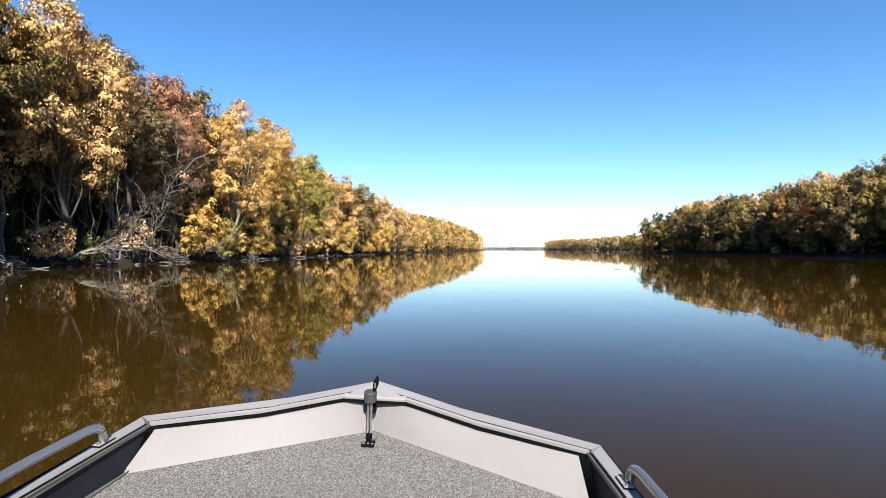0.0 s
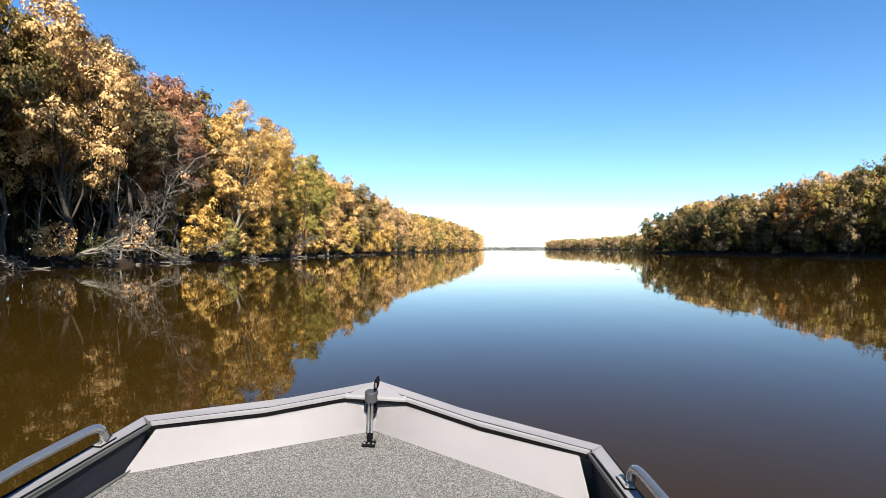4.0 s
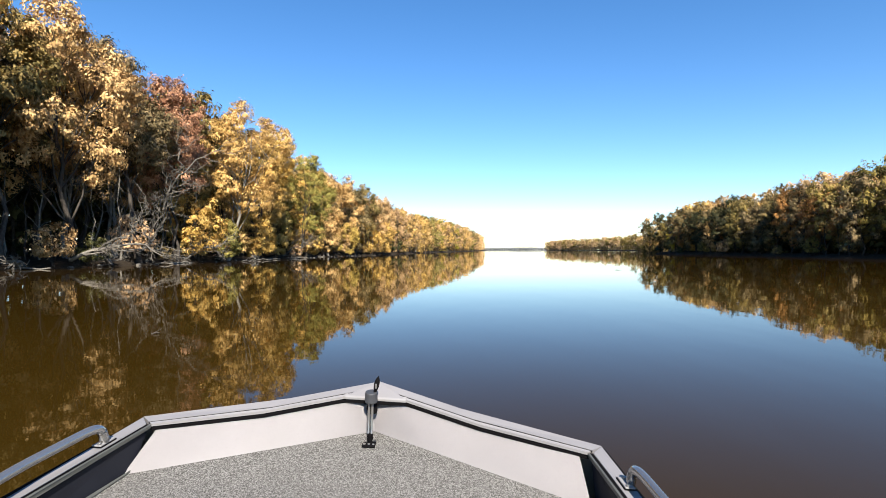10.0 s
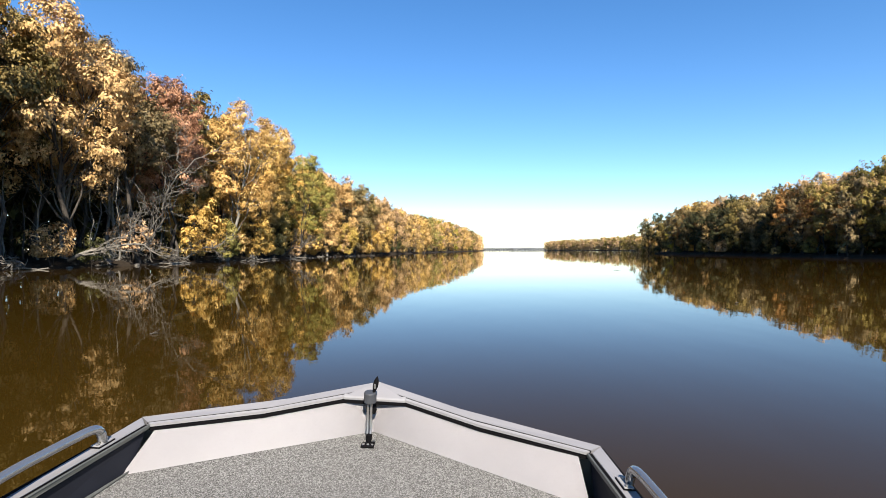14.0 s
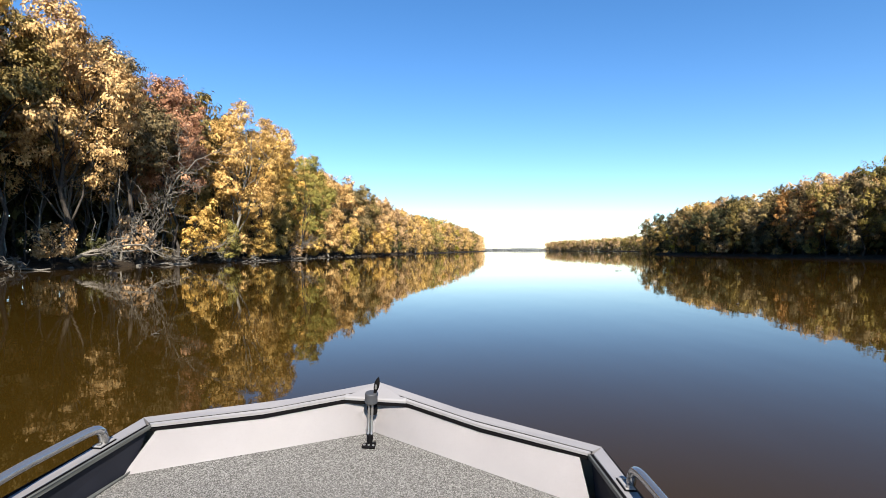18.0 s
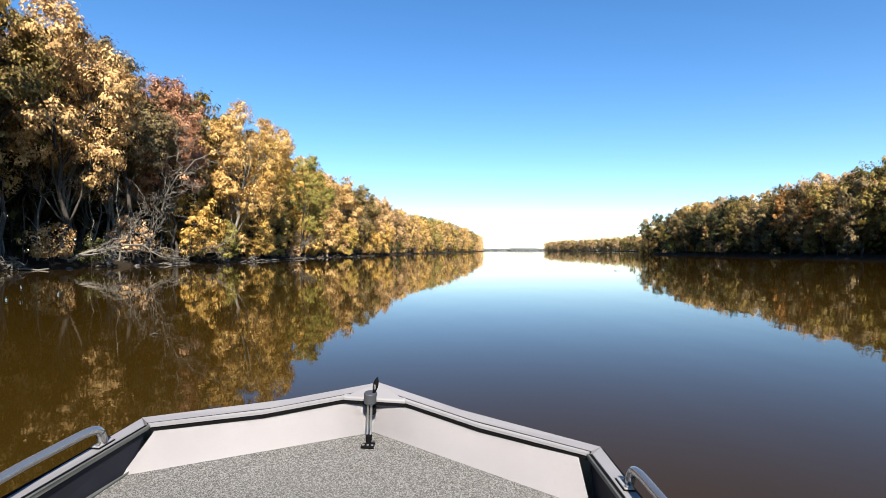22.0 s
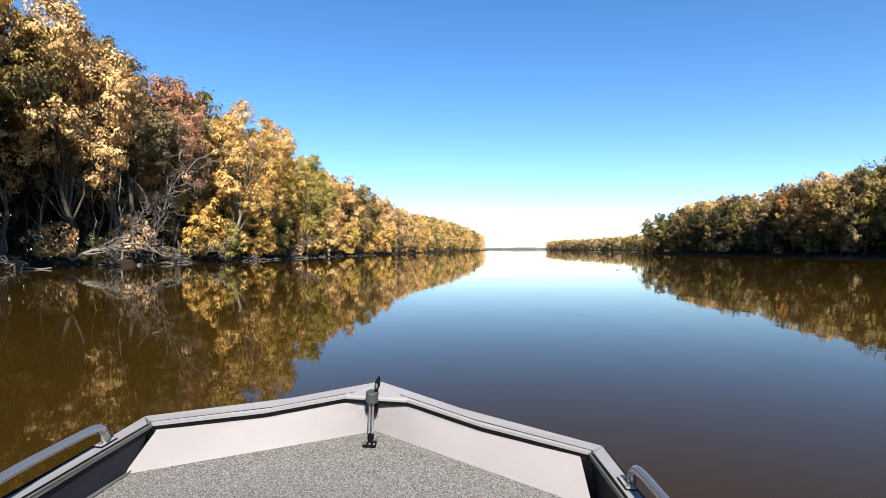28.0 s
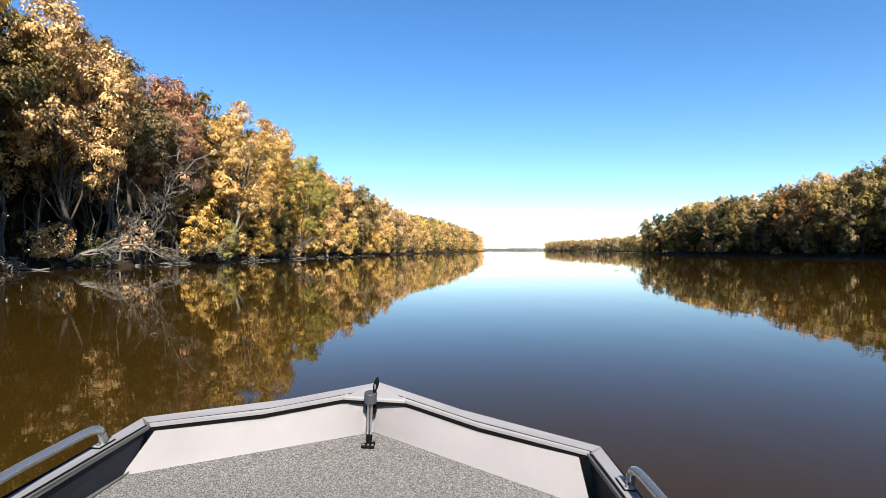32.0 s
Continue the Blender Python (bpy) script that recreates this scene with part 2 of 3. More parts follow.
def leaves(rng, centres, radii, ways, per, length, width):
    """Sprays of leaf blades that reach along their ways: verts, quads and a tone for each quad."""
    n = len(centres)
    c, w = np.repeat(centres, per, 0), np.repeat(ways, per, 0)
    r = np.repeat(radii, per)[:, None]
    u = rng.random((n * per, 1))
    side = rng.normal(size=(n * per, 3))
    p = c + w * r * (u * 1.7 - 0.7) + side * r * (0.68 - 0.4 * u) * np.array([1, 1, 0.8])
    face = w * 0.75 + side * 0.42 + rng.normal(size=w.shape) * 0.16
    face[:, 2] += 0.15
    face /= np.linalg.norm(face, axis=1, keepdims=True)
    a = w * 0.55 + side * 0.45 + rng.normal(size=w.shape) * 0.32
    a[:, 2] -= 0.55
    a -= face * (a * face).sum(1, keepdims=True)
    a /= np.linalg.norm(a, axis=1, keepdims=True) + 1e-6
    b = np.cross(face, a)
    k = 0.62 + 0.66 * rng.random((n * per, 1))
    la, wb = a * length * k * 0.5, b * width * k * 0.5
    lift = np.cross(a, b) * width * 0.2
    v = np.stack([p - la, p + wb + lift, p + la, p - wb + lift], 1).reshape(-1, 3)
    f = np.arange(n * per * 4).reshape(-1, 4)
    tone = np.clip(np.repeat(rng.random(n), per) * 0.85 + rng.random(n * per) * 0.15, 0, 1)
    return v, f, tone


# ---------------------------------------------------------------- the river's two banks
def ease(a, b, t):
    t = np.clip(t, 0, 1)
    return a + (b - a) * t * t * (3 - 2 * t)


def wiggle(y, s):
    return 0.9 * np.sin(y * 0.11 + s) + 0.6 * np.sin(y * 0.31 + 2 * s) + 0.3 * np.sin(y * 0.83 + 3 * s)


def west(y):
    """x of the water's edge on the near, sunlit bank."""
    x = -30.5 + 0.103 * y + 0.042 * np.maximum(y - 200, 0) + wiggle(y, 0.7)
    return ease(x, -420, (y - 632) / 90)


EAST_Y = [-300, 0, 165, 205, 300, 480, 985, 1010, 1150, 3400]
EAST_X = [58, 62, 67, 140, 175, 205, 191, 215, 620, 900]


def east(y):
    """x of the water's edge on the far, shaded bank."""
    return np.interp(y, EAST_Y, EAST_X) + wiggle(y, 2.1)


def ground_height(x, y):
    inland = np.maximum(west(y) - x, x - east(y))
    rise = np.where(inland > 0, 0.25 * np.minimum(inland, 1.0) + 0.55 * (1 - np.exp(-np.maximum(inland, 0) / 5.0)), np.maximum(inland * 0.22, -1.8))
    return rise + np.where(inland > 0.5, 0.10 * np.sin(x * 1.3 + y * 0.7) + 0.08 * np.sin(y * 1.9 - x * 0.6), 0)


def build_ground():
    ys = np.concatenate([np.linspace(-300, 0, 12), np.arange(2, 220, 1.5), np.arange(222, 1200, 9), np.linspace(1210, 3400, 30)])
    off = [1500, 700, 300, 140, 70, 40, 26, 18, 13, 9, 6.5, 4.5, 3.2, 2.2, 1.4, 0.8, 0.35, 0, -0.5, -1.5, -4, -10]
    rows = []
    for y in ys:
        w, e = float(west(y)), float(east(y))
        xs = [w - o for o in off] + [e + o for o in reversed(off)]
        rows.append([(x, y, float(ground_height(x, y))) for x in xs])
    g = np.array(rows)
    n, m = g.shape[:2]
    i, j = np.meshgrid(np.arange(n - 1), np.arange(m - 1), indexing="ij")
    f = np.stack([i * m + j, i * m + j + 1, (i + 1) * m + j + 1, (i + 1) * m + j], -1).reshape(-1, 4)
    mesh = array_mesh("ground", g.reshape(-1, 3), f)
    mesh.shade_smooth()
    return tagged(mesh_object("ground", mesh, GROUND), "brown muddy river banks strewn with fallen leaves", "ground", kind="structure")


def build_water():
    xs, ys = np.linspace(-1500, 1500, 31), np.concatenate([np.linspace(-290, 300, 20), np.linspace(350, 3390, 25)])
    v = np.array([(x, y, 0.0) for y in ys for x in xs])
    m = len(xs)
    f = np.array([(r * m + c, r * m + c + 1, (r + 1) * m + c + 1, (r + 1) * m + c) for r in range(len(ys) - 1) for c in range(m - 1)])
    return tagged(mesh_object("water", array_mesh("water", v, f), WATER), "calm brown river water mirroring trees and sky", "water", kind="structure")


build_ground()
build_water()


# ---------------------------------------------------------------- trees
class TreeKind:
    """Meshes of one tree: trunk, limbs and crown, about 18 m high, standing at its origin."""

    def __init__(self, seed, height=18.0, radius=4.6, base=0.16, lobes=15, clumps=26, per=36, leaf=0.40, stems=1, thin=1.0, sides=7, clump=0.55, split=True, twigs=4, plump=0.5):
        rng = np.random.default_rng(seed)
        trunks, limbs, centres, radii, ways = [], [], [], [], []
        tops = []
        for s in range(stems):
            a = rng.random() * 6.28
            spread = 0.0 if stems == 1 else radius * 0.35
            top = np.array([math.cos(a) * spread + rng.normal(0, 0.5), math.sin(a) * spread + rng.normal(0, 0.5), height * rng.uniform(0.8, 0.9)])
            foot = np.array([math.cos(a) * 0.15 * (stems > 1), math.sin(a) * 0.15 * (stems > 1), -0.5])
            line = bent(rng, foot, top, 9, 0, 0.14)
            r0 = height * 0.0125 / math.sqrt(stems) * thin
            rad = r0 * (1 - np.linspace(0, 0.86, 9)) * np.array([1.5, 1.1] + [1] * 7)
            trunks.append((line, rad))
            tops.append((line, rad))
        for k in range(lobes):
            h = base + (0.97 - base) * ((k + rng.random()) / lobes)
            u = (h - base) / (1 - base)
            prof = (0.62 + 0.75 * u) if u < 0.4 else math.sqrt(max(0.03, 1 - ((u - 0.4) / 0.64) ** 2)) * 0.92
            ang = k * 2.399 + rng.normal(0, 0.4)
            rr = radius * prof * rng.uniform(0.5, 0.98) * (0.25 if k == lobes - 1 else 1)
            c = np.array([math.cos(ang) * rr, math.sin(ang) * rr, height * h])
            size = radius * rng.uniform(0.30, 0.46) * (0.55 + 0.6 * prof)
            line, rad = tops[k % stems]
            q = np.clip(0.18 + h * 0.72 - 0.12, 0.12, 0.92)
            i = int(q * 8)
            start = line[i]
            limb = bent(rng, start, c, 6, rng.uniform(-0.2, 0.6), 0.16)
            bunch = [(limb, np.linspace(rad[i] * 0.55, 0.025, 6))]
            for t in range(twigs):
                d = rng.normal(size=3)
                d[2] = abs(d[2]) * 0.7
                d /= np.linalg.norm(d)
                bunch.append((bent(rng, limb[3 + t % 3], c + d * size * (1.05 + 0.3 * (t % 2)), 4, 0.1, 0.15), np.linspace(0.04, 0.006, 4)))
            limbs.append(bunch)
            n = max(3, int(clumps * rng.uniform(0.7, 1.3)))
            d = rng.normal(size=(n, 3))
            d[:, :2] += 0.55 * np.array([math.cos(ang), math.sin(ang)])
            d[:, 2] += 0.2
            d /= np.linalg.norm(d, axis=1, keepdims=True)
            q = rng.uniform(0.72, 1.06, (n, 1))
            centres.append(c + d * size * q * np.array([1, 1, 1.15]))
            radii.append(clump * rng.uniform(0.6, 1.25, n))
            w = d * 0.9 + rng.normal(0, 0.22, (n, 3))
            w[:, 2] += 0.35 * u + rng.uniform(-0.3, 0.25, n)
            ways.append(w / np.linalg.norm(w, axis=1, keepdims=True))
        centres, radii, ways = np.concatenate(centres), np.concatenate(radii), np.concatenate(ways)
        low = centres[:, 2] < 0.9
        centres[low, 2] = 0.9 + rng.random(low.sum()) * 0.5
        v, f, tone = leaves(rng, centres, radii, ways, per, leaf, leaf * plump)
        self.crown = array_mesh("crown", v, f, tone)
        if split:
            self.limbs = [array_mesh("limb", *tube_arrays(bunch, 5)) for bunch in limbs]
        else:
            self.limbs = []
            trunks = trunks + [q for bunch in limbs for q in bunch]
        self.trunk = array_mesh("trunk", *tube_arrays(trunks, sides))
        self.trunk.shade_smooth()
        for m, mat in [(self.crown, LEAF["gold"]), (self.trunk, BARK)] + [(m, BARK) for m in self.limbs]:
            m.materials.append(mat)


def plant(kind, name, x, y, scale, turn, color, label, category="tree", group="", lean=(0, 0), bark=None, sink=0.0, tall=1.0):
    """A tree or shrub of that kind on the ground at x, y."""
    root = new(name)
    root.matrix_world = pose(x, y, float(ground_height(x, y)) - sink, lean[0], lean[1], turn) @ Matrix.Diagonal((scale, scale, scale * tall, 1))
    for pname, mesh, mat in [("trunk", kind.trunk, bark), ("crown", kind.crown, LEAF[color])] + [("limb", m, bark) for m in kind.limbs]:
        ob = new(pname, mesh)
        ob.parent = root
        if mat is not None:
            ob.material_slots[0].link = "OBJECT"
            ob.material_slots[0].material = mat
    return tagged(root, label, category, group)


NEAR = [TreeKind(11 + i, radius=r, base=b, stems=s, lobes=l, clumps=30, per=64, leaf=0.26, clump=0.50, plump=0.5) for i, (r, b, s, l) in enumerate(((4.5, 0.36, 1, 13), (4.1, 0.40, 2, 13), (4.8, 0.27, 3, 14), (3.8, 0.44, 1, 12), (4.6, 0.22, 2, 14)))]
MID = [TreeKind(31 + i, radius=r, base=b, lobes=12, clumps=18, per=40, leaf=0.45, sides=4, clump=0.70, split=False, twigs=1) for i, (r, b) in enumerate(((4.6, 0.20), (4.0, 0.17), (5.0, 0.22), (3.7, 0.25)))]
FAR = [TreeKind(51 + i, radius=r, base=0.08, lobes=10, clumps=10, per=26, leaf=0.64, sides=4, clump=0.95, split=False, twigs=0) for i, r in enumerate((4.8, 5.3, 4.4))]
FARTHEST = [TreeKind(54 + i, radius=5.0, base=0.08, lobes=9, clumps=9, per=16, leaf=0.85, sides=4, clump=0.95, split=False, twigs=0) for i in range(3)]
DEEP = [TreeKind(57 + i, radius=4.8, base=0.2, lobes=9, clumps=8, per=12, leaf=1.1, sides=4, clump=0.95, split=False, twigs=0) for i in range(2)]
OVERHANG = [TreeKind(41 + i, radius=5.0, base=b, lobes=12, clumps=14, per=28, leaf=0.58, sides=4, clump=0.72, split=False, twigs=1) for i, b in enumerate((0.26, 0.32, 0.22))]
BOUGH = [TreeKind(61 + i, height=7.0, radius=2.7, base=0.10, lobes=11, clumps=20, per=34, leaf=0.29, stems=2, thin=1.2, sides=5, clump=0.42, split=False, twigs=2) for i in range(3)]
SPARSE = TreeKind(91, radius=3.6, base=0.3, stems=2, lobes=22, clumps=12, per=22, leaf=0.18, clump=0.4)
WORDS = {
    "gold": "golden autumn maple tree on the muddy river bank", "orange": "orange autumn maple tree overhanging the river bank",
    "tan": "tan fading autumn tree on the river bank", "olive": "olive and gold half-turned tree on the river bank",
    "green": "dark green tree still in leaf on the river bank", "yellow": "bright yellow autumn tree at the water's edge",
    "lime": "yellow-green turning tree at the water's edge", "rust": "rust-red autumn tree on the river bank",
}
BRIGHT = ["gold"] * 5 + ["tan"] * 5 + ["olive"] * 5 + ["lime"]
MIXED = ["gold"] * 8 + ["tan"] * 6 + ["orange"] * 2 + ["olive"] * 5 + ["lime"] + ["green"] * 2
rng = random.Random(5)

# the near bank: a front row that leans over the water, and rows behind it


def stature(y):
    """The wood is tall where the boat passes it and lower further on."""
    return float(np.interp(y, (30, 48, 66, 100, 160), (1.08, 1.0, 0.96, 0.85, 0.80)))


FIRST = {34.5: "olive", 39.5: "tan", 45.5: "olive", 51.5: "orange", 58.5: "gold", 66.0: "tan", 74.0: "gold"}
# trees below y 20 stand out of view, added to shade the bank ahead
row = [-13.0, -5.0, 3.0, 10.0, 17.0, 23.0, 29.0] + list(FIRST)
while row[-1] < 215:
    row.append(row[-1] + rng.uniform(5.6, 8.6))
for k, y in enumerate(row):
    x = float(west(y)) - rng.uniform(0.3, 2.2)
    kind = NEAR[(3, 1, 0)[k % 3] if y < 62 else k % 5] if 22 < y < 92 else MID[k % 4] if y < 160 else FAR[k % 3]
    color = FIRST.get(y) or rng.choice(MIXED if y < 56 else BRIGHT)
    plant(kind, "maple_tree", x, y, stature(y) * rng.uniform(0.90, 1.08), rng.uniform(0, 360), color, WORDS[color], group="trees along the sunlit bank", lean=(rng.uniform(-4, 4), rng.uniform(2, 10)), bark=PALE_BARK if k % 5 == 1 else None)
for y in (42.5, 49.0):
    plant(SPARSE, "maple_tree", float(west(y)) - 4.5, y, 1.02, y * 9, "tan", "half-bare grey tree with a few tan leaves", group="trees along the sunlit bank", bark=PALE_BARK)
# rows further in turn dark green and olive, shade put into their colour
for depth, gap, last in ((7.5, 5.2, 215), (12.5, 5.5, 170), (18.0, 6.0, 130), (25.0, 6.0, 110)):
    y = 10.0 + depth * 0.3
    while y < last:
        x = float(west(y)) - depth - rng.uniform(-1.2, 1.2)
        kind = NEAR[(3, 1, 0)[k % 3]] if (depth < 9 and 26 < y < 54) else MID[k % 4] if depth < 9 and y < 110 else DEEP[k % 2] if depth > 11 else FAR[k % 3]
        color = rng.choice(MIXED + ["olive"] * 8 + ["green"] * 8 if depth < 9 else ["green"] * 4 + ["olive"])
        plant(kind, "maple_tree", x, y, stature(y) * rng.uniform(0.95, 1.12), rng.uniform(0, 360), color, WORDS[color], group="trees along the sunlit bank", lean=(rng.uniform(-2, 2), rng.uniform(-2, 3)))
        y += gap * rng.uniform(0.8, 1.2)
        k += 1
# low young trees that hang out over the water in front of the dark wood
for y, color, size in ((54.0, "gold", 0.95), (57.5, "lime", 0.6), (66.0, "tan", 0.8), (72.0, "yellow", 0.95), (83.0, "gold", 1.0), (96.0, "tan", 1.1), (104.0, "yellow", 0.9), (121.0, "gold", 1.1), (140.0, "tan", 1.2)):
    plant(BOUGH[int(y) % 3], "young_tree", float(west(y)) - 0.5, y, size, y * 31, color, {"gold": "low golden young tree hanging out over the water", "tan": "low tan young tree hanging out over the water", "lime": "low yellow-green young tree hanging out over the water", "yellow": "low bright yellow young tree hanging out over the water"}[color], "tree", "young trees at the water's edge", lean=(rng.uniform(-4, 4), rng.uniform(6, 16)))
y = 217.0
while y < 520:
    for depth in (3.0, 10.0):
        color = rng.choice(BRIGHT)
        plant((FAR if y < 250 else FARTHEST)[k % 3], "maple_tree", float(west(y)) - depth, y + rng.uniform(-2, 2), rng.uniform(0.84, 1.0) * float(np.interp(y, (217, 330), (0.95, 1.06))), rng.uniform(0, 360), color, WORDS[color], group="trees along the sunlit bank")
        k += 1
    y += 6.5 + (y - 217) * 0.012

# the far bank, in its own shade, with more put into darker front-row leaves
y = 62.0
while y < 176:
    for depth, low, high, colors in ((2.2, 0.56, 0.72, ["olive"] * 4 + ["rust"] + ["green"] * 2), (6.5, 0.70, 0.83, ["gold"] * 3 + ["olive"] * 3 + ["tan"] * 2 + ["green"]), (12.0, 0.74, 0.92, ["gold"] + ["tan"] * 2 + ["olive"] * 3)):
        color = rng.choice(colors)
        yy = y + rng.uniform(-1.5, 1.5)
        plant(FAR[k % 3] if depth > 9 or (depth > 4 and yy > 108) else OVERHANG[k % 3], "maple_tree", float(east(yy)) + depth, yy, rng.uniform(low, high), rng.uniform(0, 360), color, WORDS[color].replace("muddy river bank", "shaded far bank"), group="trees along the shaded bank", lean=(0, rng.uniform(-6, 0) if depth < 3 else 0))
        k += 1
    y += rng.uniform(2.9, 3.9)
for y, size, color in ((152, 0.50, "yellow"), (128, 0.46, "gold")):
    plant(OVERHANG[2], "maple_tree", float(east(y)) + 0.6, y, size, y * 13, color, "low %s tree hanging over the water by the shaded bank" % {"yellow": "bright yellow", "gold": "golden"}[color], group="trees along the shaded bank", lean=(0, -9))
for i in range(5):
    color = rng.choice(["olive", "gold", "tan"])
    plant(FAR[i % 3], "maple_tree", 68.5 + i * 1.4, 172 + i * 2.2, 0.62 - 0.05 * i, i * 70, color, WORDS[color], group="trees along the shaded bank")
for i in range(9):
    for depth in (3.0, 8.0):
        x = 72 + i * 7.5
        yy = 178 + depth + i * 3.5
        color = rng.choice(["olive"] * 3 + ["gold"] * 3 + ["tan", "green"])
        plant(FAR[k % 3], "maple_tree", x, yy, rng.uniform(0.62, 0.8), rng.uniform(0, 360), color, WORDS[color], group="trees along the shaded bank")
        k += 1


# slender bare saplings in the dark under the crowns
SAPLINGS = []
for i in range(4):
    r = np.random.default_rng(610 + i)
    stem = bent(r, (0, 0, -0.3), (r.normal(0, 0.5), r.normal(0, 0.5), 8.0), 8, 0, 0.16)
    meshes = [array_mesh("stem", *tube_arrays([(stem, np.linspace(0.075, 0.012, 8))], 6))]
    for q in range(8):
        a0 = stem[2 + q % 6]
        tip = a0 + np.array([r.normal(0, 0.9), r.normal(0, 0.9), r.uniform(0.4, 1.6)])
        meshes.append(array_mesh("branch", *tube_arrays([(bent(r, a0, tip, 4, 0, 0.15), np.linspace(0.022, 0.005, 4))], 5)))
    for mesh in meshes:
        mesh.materials.append(PALE_BARK if i % 2 else BARK)
        mesh.shade_smooth()
    SAPLINGS.append(meshes)
for i in range(46):
    y = 25 + i * 1.0 + rng.uniform(-0.5, 0.5)
    x = float(west(y)) - rng.uniform(1.5, 9.0)
    sapling = new("sapling")
    size = rng.uniform(0.7, 1.25)
    sapling.matrix_world = pose(x, y, float(ground_height(x, y)), rng.uniform(-6, 6), rng.uniform(-6, 10), rng.uniform(0, 360)) @ Matrix.Diagonal((size, size, size, 1))
    for q, mesh in enumerate(SAPLINGS[i % 4]):
        new("branch" if q else "stem", mesh).parent = sapling
    tagged(sapling, "slender pale bare sapling in the shade of the trees" if i % 2 else "slender dark bare sapling in the shade of the trees", "sapling", "saplings under the trees")


# far woods, where single trees can no longer be told apart
def woods(name, label, path, height, depth, count, seed, colors, leaf=1.9):
    r = np.random.default_rng(seed)
    path = np.asarray(path, float)
    seg = np.linalg.norm(np.diff(path, axis=0), axis=1)
    at = np.concatenate([[0], np.cumsum(seg)])
    s = r.random(count) * at[-1]
    px, py = np.interp(s, at, path[:, 0]), np.interp(s, at, path[:, 1])
    centres = []
    for a, b in zip(px, py):
        cx, cy = a + r.uniform(0, depth) * np.sign(path[0, 2] if path.shape[1] > 2 else 1), b + r.normal(0, 2)
        hh = height * r.uniform(0.82, 1.12)
        for q in r.random(9):
            z = hh * (0.08 + 0.88 * q)
            rad = 3.4 * math.sqrt(max(0.08, 1 - (abs(q - 0.42) / 0.62) ** 2))
            centres.append((cx + r.normal(0, rad * 0.55), cy + r.normal(0, rad * 0.55), z))
    centres = np.array(centres)
    ways = r.normal(size=centres.shape) * 0.6 + np.array([0, -0.3, 0.7])
    ways /= np.linalg.norm(ways, axis=1, keepdims=True)
    v, f, tone = leaves(r, centres, np.full(len(centres), 1.7), ways, 6, leaf, leaf * 0.5)
    mesh = array_mesh(name, v, f, tone)
    ob = mesh_object(name, mesh, LEAF[colors])
    return tagged(ob, label, "woods", kind="stuff")


def bank_line(side, y0, y1, n, inland):
    ys = np.linspace(y0, y1, n)
    return [((west(v) - inland) if side < 0 else (east(v) + inland), v, side) for v in ys]


woods("far_woods", "golden autumn woods along the distant sunlit bank", bank_line(-1, 505, 636, 40, 3), 18, 18, 130, 3, "gold", 1.4)
woods("far_woods", "tan autumn woods along the distant sunlit bank", bank_line(-1, 505, 636, 40, 3), 17.5, 10, 110, 4, "tan", 1.4)
woods("far_woods", "olive and gold autumn woods on the distant shaded bank", bank_line(1, 205, 995, 90, 3), 16.5, 16, 800, 5, "olive")
woods("far_woods", "tan autumn woods on the distant shaded bank", bank_line(1, 205, 995, 90, 3), 16, 8, 420, 6, "tan")
# the horizon woods carry distance haze in their grey-blue leaf colour
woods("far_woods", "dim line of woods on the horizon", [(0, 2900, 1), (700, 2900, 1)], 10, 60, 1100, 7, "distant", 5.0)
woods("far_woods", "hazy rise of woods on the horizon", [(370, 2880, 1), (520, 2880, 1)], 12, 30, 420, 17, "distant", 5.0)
# the woods behind take the dark green, with interior shade in their colour
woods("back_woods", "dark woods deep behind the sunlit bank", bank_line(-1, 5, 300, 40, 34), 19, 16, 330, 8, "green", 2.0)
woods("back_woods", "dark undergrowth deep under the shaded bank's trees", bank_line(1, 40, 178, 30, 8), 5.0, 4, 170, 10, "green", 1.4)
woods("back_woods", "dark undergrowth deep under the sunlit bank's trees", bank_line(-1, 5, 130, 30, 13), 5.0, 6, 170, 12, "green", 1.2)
woods("back_woods", "olive undergrowth behind the distant sunlit bank", bank_line(-1, 190, 632, 60, 7), 8, 9, 330, 14, "olive", 1.6)
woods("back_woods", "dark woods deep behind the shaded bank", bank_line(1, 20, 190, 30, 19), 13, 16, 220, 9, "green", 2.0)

# shrubs at the water's edge
SHRUB = [TreeKind(71 + i, height=3.2, radius=1.7, base=0.12, lobes=8, clumps=12, per=18, leaf=0.25, stems=4, thin=1.4, sides=4, clump=0.30, split=False, twigs=2) for i in range(3)]
for i in range(22):
    y = 36 + (i / 22) ** 1.2 * 140 + rng.uniform(-1, 1)
    color = rng.choice(["olive", "gold", "tan", "tan", "olive", "green", "orange"])
    x = float(west(y)) - rng.uniform(-0.2, 1.0)
    plant(SHRUB[i % 3], "shrub", x, y, rng.uniform(0.4, 1.25), rng.uniform(0, 360), color, "%s leafy shrub at the water's edge" % {"olive": "olive", "gold": "golden", "tan": "tan", "green": "green", "orange": "orange"}[color], "shrub", "shrubs at the water's edge")

for i in range(11):
    y = 62 + i * 10.0 + rng.uniform(-1, 1)
    color = rng.choice(["olive", "green", "olive", "tan"])
    plant(SHRUB[i % 3], "shrub", float(east(y)) + rng.uniform(0.0, 1.0), y, rng.uniform(0.5, 1.0), rng.uniform(0, 360), color, "olive leafy shrub on the shaded far bank", "shrub", "shrubs on the shaded bank")


